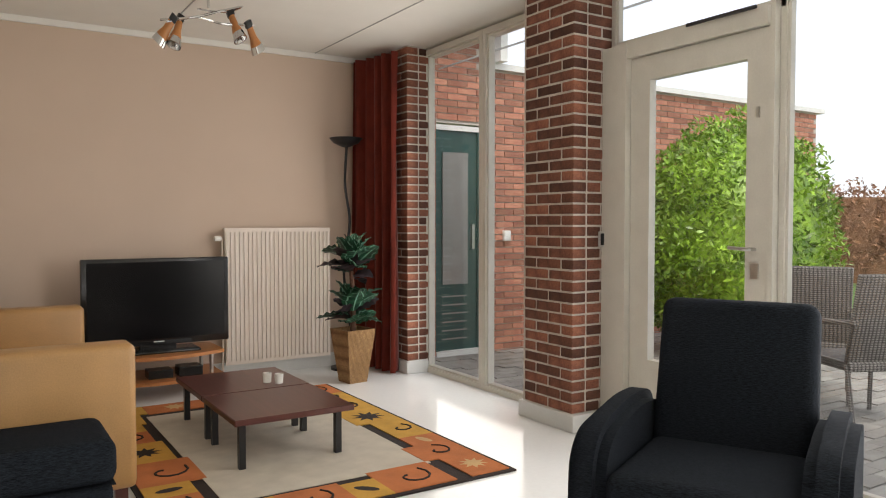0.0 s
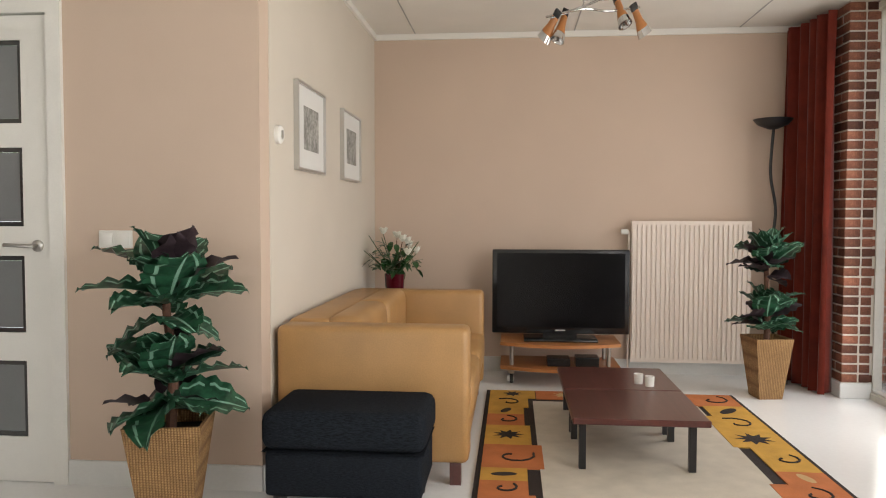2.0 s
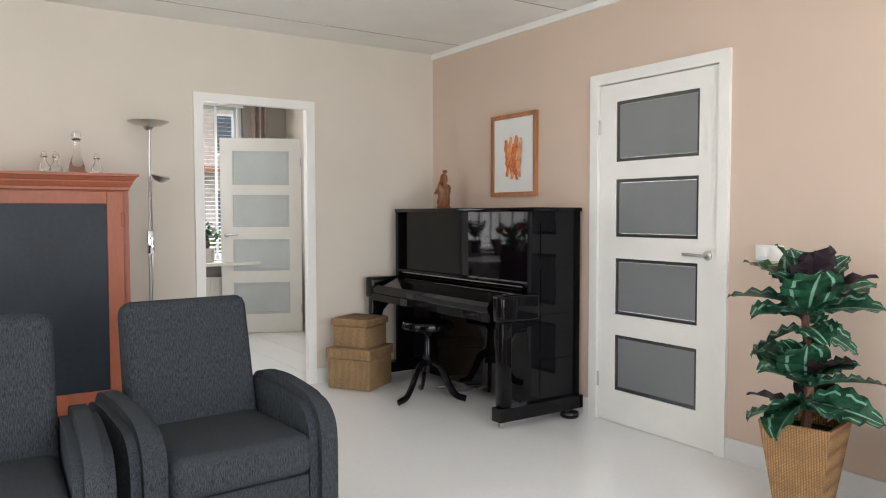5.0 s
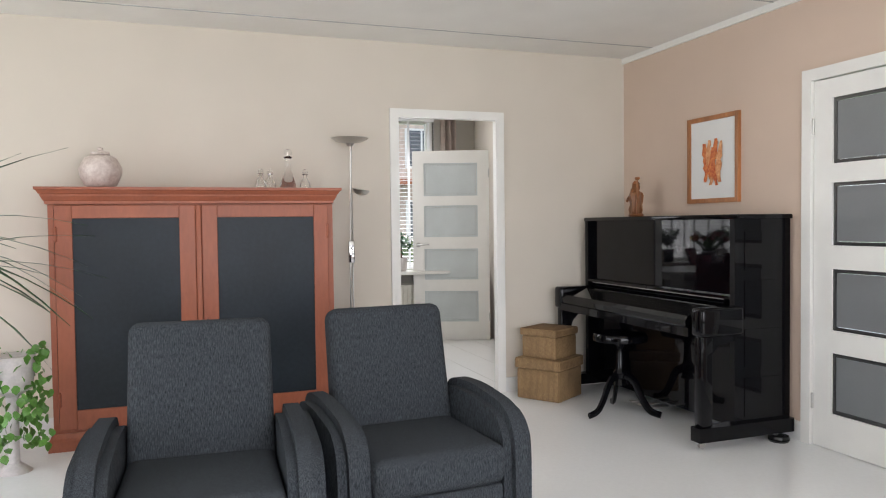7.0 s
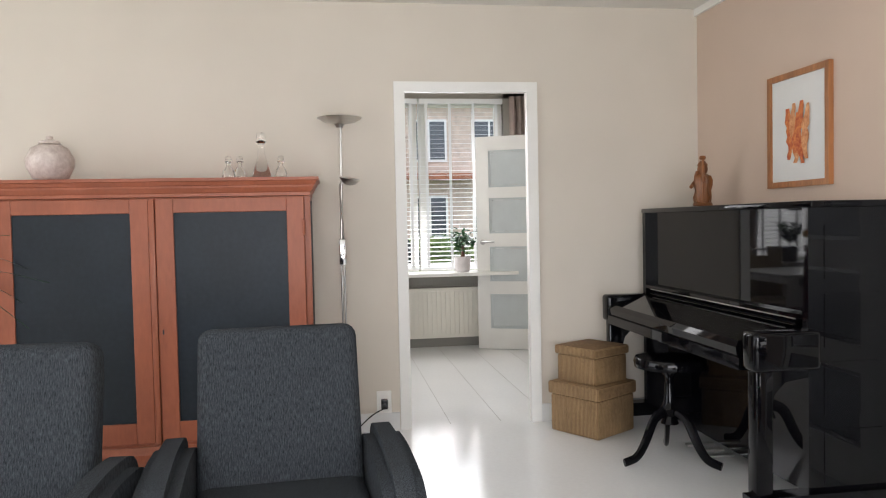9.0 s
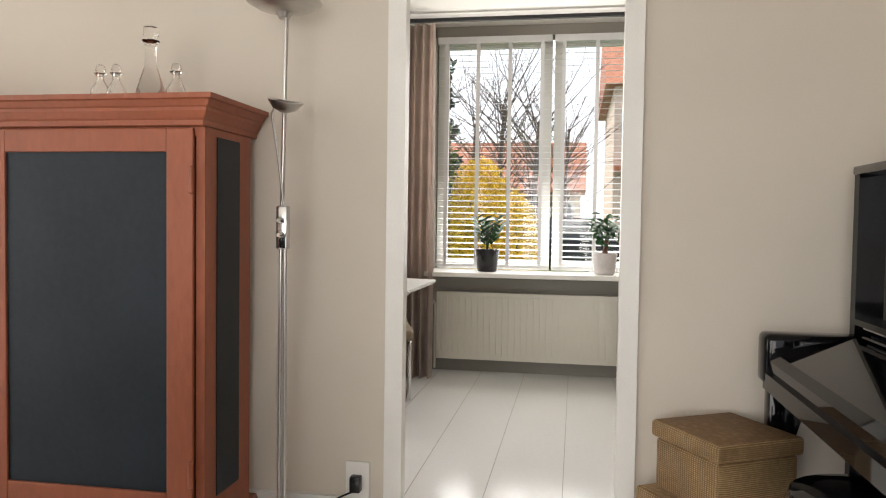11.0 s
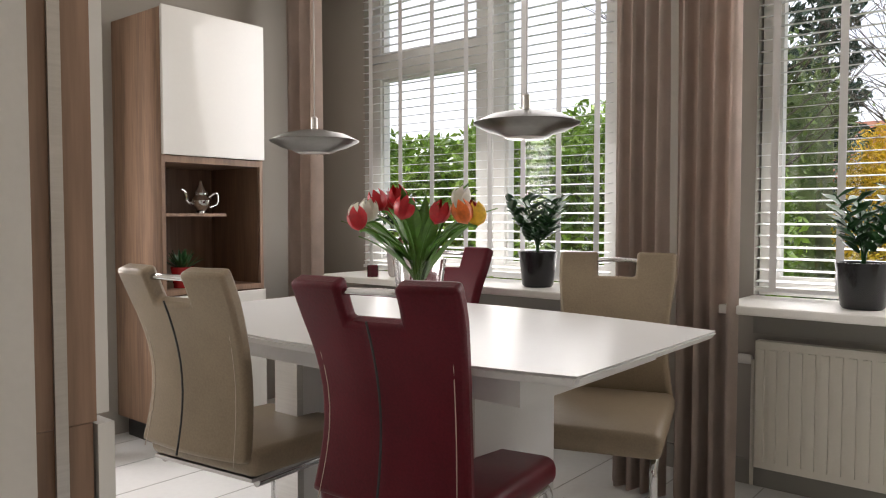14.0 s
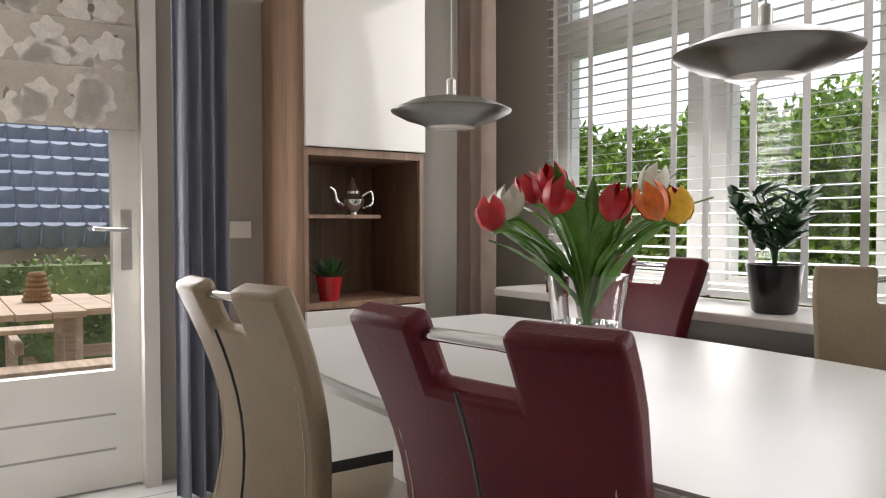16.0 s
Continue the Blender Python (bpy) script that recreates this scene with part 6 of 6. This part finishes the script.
def house(m, label, w, h):
    hs = thing("house", label, "house", m)
    part("wall", boxes((0, 8, 0, w, -0.25, h)), HOUSEB, hs, "", False)
    bm = bmesh.new()
    v = [bm.verts.new(p) for p in ((8.4, -0.3, h - 0.1), (8.4, w + 0.3, h - 0.1), (4, w + 0.3, h + 3), (4, -0.3, h + 3), (-0.4, -0.3, h - 0.1), (-0.4, w + 0.3, h - 0.1))]
    for f_ in ((0, 1, 2, 3), (3, 2, 5, 4), (0, 3, 4), (1, 5, 2), (0, 4, 5, 1)):
        bm.faces.new([v[i] for i in f_])
    part("roof", bm, ROOFR, hs, "orange tiled roof", False)
    n = int(w / 2.2)
    for i in range(n):
        y = 0.6 + i * 2.2
        for z in (0.7, 3.4):
            if z + 1.5 < h:
                wd = part("window", boxes((8.0, 8.06, y, y + 1.3, z, z + 1.5)), WHITE, hs, "", False)
                part("pane", boxes((8.061, 8.07, y + 0.08, y + 0.61, z + 0.08, z + 1.42), (8.061, 8.07, y + 0.69, y + 1.22, z + 0.08, z + 1.42)), DARKWIN, wd, "", False)
    part("porch_roof", boxes((8.0, 8.7, 0, w, 2.75, 2.95)), ROOFR, hs, "", False)
    return hs


house(pose(-34, 2.9, 0), "brick house with white windows across the street", 16, 5.6)
house(pose(-52, -13.5, 0), "low pink brick house at the end of the street", 15.5, 3.0)
hedge("verge_hedge", -23.5, -6.0, -23.5, 2.4, 1.1, 0.7, HEDGEG, "clipped green hedge along the verge", 11, 9000, 0.08)


def parked_car(m, label):
    """A small hatchback; its length runs along x."""
    c = thing("car", label, "car", m)
    for nm, prof, half, mt in (("body", [(-1.9, 0.3), (-1.93, 0.6), (-1.8, 0.85), (-0.9, 0.93), (1.7, 0.95), (1.9, 0.7), (1.9, 0.3)], 0.82, CARP),
                               ("cabin", [(-0.85, 0.935), (-0.25, 1.38), (0.3, 1.44), (1.2, 1.4), (1.66, 0.955)], 0.7, DARKWIN),
                               ("roof", [(-0.22, 1.4), (0.3, 1.445), (1.18, 1.41), (1.18, 1.45), (0.3, 1.485), (-0.22, 1.43)], 0.68, CARP)):
        bm = bmesh.new()
        f1 = bm.faces.new([bm.verts.new((x, -half, z)) for x, z in prof])
        r1 = bmesh.ops.extrude_face_region(bm, geom=[f1])
        bmesh.ops.translate(bm, verts=[v for v in r1["geom"] if isinstance(v, bmesh.types.BMVert)], vec=(0, 2 * half, 0))
        bmesh.ops.recalc_face_normals(bm, faces=bm.faces)
        bmesh.ops.bevel(bm, geom=bm.edges[:], offset=0.02 if nm == "roof" else 0.06, segments=2, affect="EDGES")
        part(nm, bm, mt, c)
    for x in (-1.25, 1.2):
        for y in (-0.78, 0.78):
            w = part("wheel", lathe([(0.2, -0.09), (0.31, -0.08), (0.32, 0), (0.31, 0.08), (0.2, 0.09)], 20), BLACKM, c)
            w.matrix_basis = pose(x, y, 0.32, 90)
            part("rim", lathe([(0.19, -0.095), (0.19, 0.095)], 16), STEEL, w)
    return c


parked_car(pose(-19.2, 1.05, -0.235, 0, 0, 90), "dark grey hatchback parked along the street")
hedge("front_hedge", -22.5, 3.0, -22.5, 16, 0.9, 0.6, HEDGEG, "low hedge before the houses", 8, 5000, 0.09)

# terrace behind the dining room
solid("terrace", boxes((-9, -1.2, -7.6, -2.1, -0.3, -0.2)), PAVER, "pale paved terrace behind the house")
hedge("back_hedge", -8.5, -6.4, -1.5, -6.4, 0.85, 0.5, HEDGEG, "low clipped hedge behind the terrace", 9, 9000, 0.04)
sr = thing("garden_shed", "low shed with a blue grey tiled roof", "shed")
part("wall", boxes((-9, -1.5, -10.4, -8.0, -0.25, 0.85)), HOUSEB, sr, "", False)
tile = lathe([(0.1, 0), (0.1, 0.34)], 10)
for v in tile.verts:
    v.co.y = max(v.co.y, -0.02) * 0.5
me = mesh("roof_tile", tile, ROOFT, True)
pitch = math.atan2(1.75, 2.0)
part("roof", boxes((0, 7.9, 0, 2.7, -0.06, 0)), ROOFT, sr, "", False).matrix_basis = pose(-9.2, -7.75, 0.82, 180 - math.degrees(pitch), 0, 0)
for i in range(22):
    for j in range(9):
        zz = 0.82 + j * 0.29 * math.sin(pitch)
        piece("roof_tile", me, sr, pose(-7.6 + i * 0.21, -7.75 - j * 0.29 * math.cos(pitch), zz + 0.012, math.degrees(pitch) - 90 + 5, 0, 0))

pt = thing("picnic_table", "round weathered wooden picnic table", "picnic table", pose(-4.95, -4.6, -0.2))
for k in range(7):
    x = -0.6 + 0.2 * k
    ln = math.sqrt(max(0.05, 0.72 ** 2 - x * x))
    part("board", boxes((x - 0.095, x + 0.095, -ln, ln, 0.68, 0.72)), TIMBER, pt, "", False)
for k in range(4):
    a = 45 + 90 * k
    part("leg", boxes((0.35, 0.43, -0.04, 0.04, 0, 0.68)), TIMBER, pt, "", False).matrix_basis = pose(0, 0, 0, 0, 0, a)
    part("bench", rounded(0.85, 1.1, -0.5, 0.5, 0.4, 0.44, 0.01), TIMBER, pt).matrix_basis = pose(0, 0, 0, 0, 0, 90 * k)
    part("beam", boxes((0.3, 1.05, -0.03, 0.03, 0.32, 0.4)), TIMBER, pt, "", False).matrix_basis = pose(0, 0, 0, 0, 0, 90 * k)
    part("bench_leg", boxes((0.92, 1.0, -0.04, 0.04, 0, 0.4)), TIMBER, pt, "", False).matrix_basis = pose(0, 0, 0, 0, 0, 90 * k)
lt = thing("wicker_lantern", "small wicker lantern on the picnic table", "lantern", pose(-5.05, -4.7, 0.5205))
for k in range(6):
    part("ring", lathe([(0.09 - 0.008 * k, 0.035 * k), (0.1 - 0.008 * k, 0.0175 + 0.035 * k), (0.09 - 0.008 * k, 0.034 + 0.035 * k)], 16), WICKER, lt)

# ---- brick pillar and pier ----
full = mesh("brick", rounded(0, 0.21, 0, 0.1, 0, 0.052, 0.004, 1), BRICK)
half = mesh("brick", rounded(0, 0.1, 0, 0.1, 0, 0.052, 0.004, 1), BRICK)


def brick_pier(name, x0, x1, y0, y1, label, z0=0.0):
    """Bricks on the faces towards -x and -y, over a mortar core."""
    p = thing(name, label, "pillar")
    p["kind"] = "structure"
    part("mortar_core", boxes((x0 + 0.005, x1, y0 + 0.005, y1, 0, H)), MORTAR, p, "", False)
    rnd = random.Random(len(name))
    rows = int((H - z0) / 0.0635)
    for k in range(rows):
        z = z0 + k * 0.0635 + 0.004
        y = y0
        first = True
        while y < y1 - 0.03:
            ln = 0.1 if (first and k % 2) else 0.21
            if y + ln > y1 + 0.012:
                ln = 0.1
            if y + ln > y1 + 0.012:
                break
            piece("brick", full if ln > 0.15 else half, p, pose(x0 + 0.1 + rnd.uniform(-0.0025, 0.0025), y, z, 0, 0, 90))
            y += ln + 0.011
            first = False
        x = x0 + 0.111
        while x < x1 - 0.03:
            ln = 0.21 if k % 2 and x + 0.21 < x1 + 0.02 else 0.1
            piece("brick", full if ln > 0.15 else half, p, pose(x, y0 + rnd.uniform(-0.0025, 0.0025), z))
            x += ln + 0.011
    return p


brick_pier("brick_pillar", 2.88, 3.2, 3.08, 3.53, "red brown brick pillar between the windows", 0.1)
solid("pillar_base", rounded(2.86, 3.19, 3.05, 3.55, 0, 0.1, 0.006), PLINTH, "white painted plinth of the brick pillar", "plinth")
brick_pier("brick_pier", 2.905, 3.1, 5.02, 5.67, "red brown brick pier behind the curtain", 0.1)
solid("pier_base", rounded(2.89, 3.09, 5.0, 5.66, 0, 0.1, 0.006), PLINTH, "white painted plinth of the brick pier", "plinth")
ps = thing("wall_socket", "framed black switch on the brick pillar", "switch", pose(3.12, 3.074, 1.1))
part("plate", rounded(-0.055, 0.055, -0.012, 0, -0.045, 0.045, 0.004), SILVER, ps)
part("insert", rounded(-0.045, 0.045, -0.016, -0.0125, -0.034, 0.034, 0.003), BLACKP, ps)
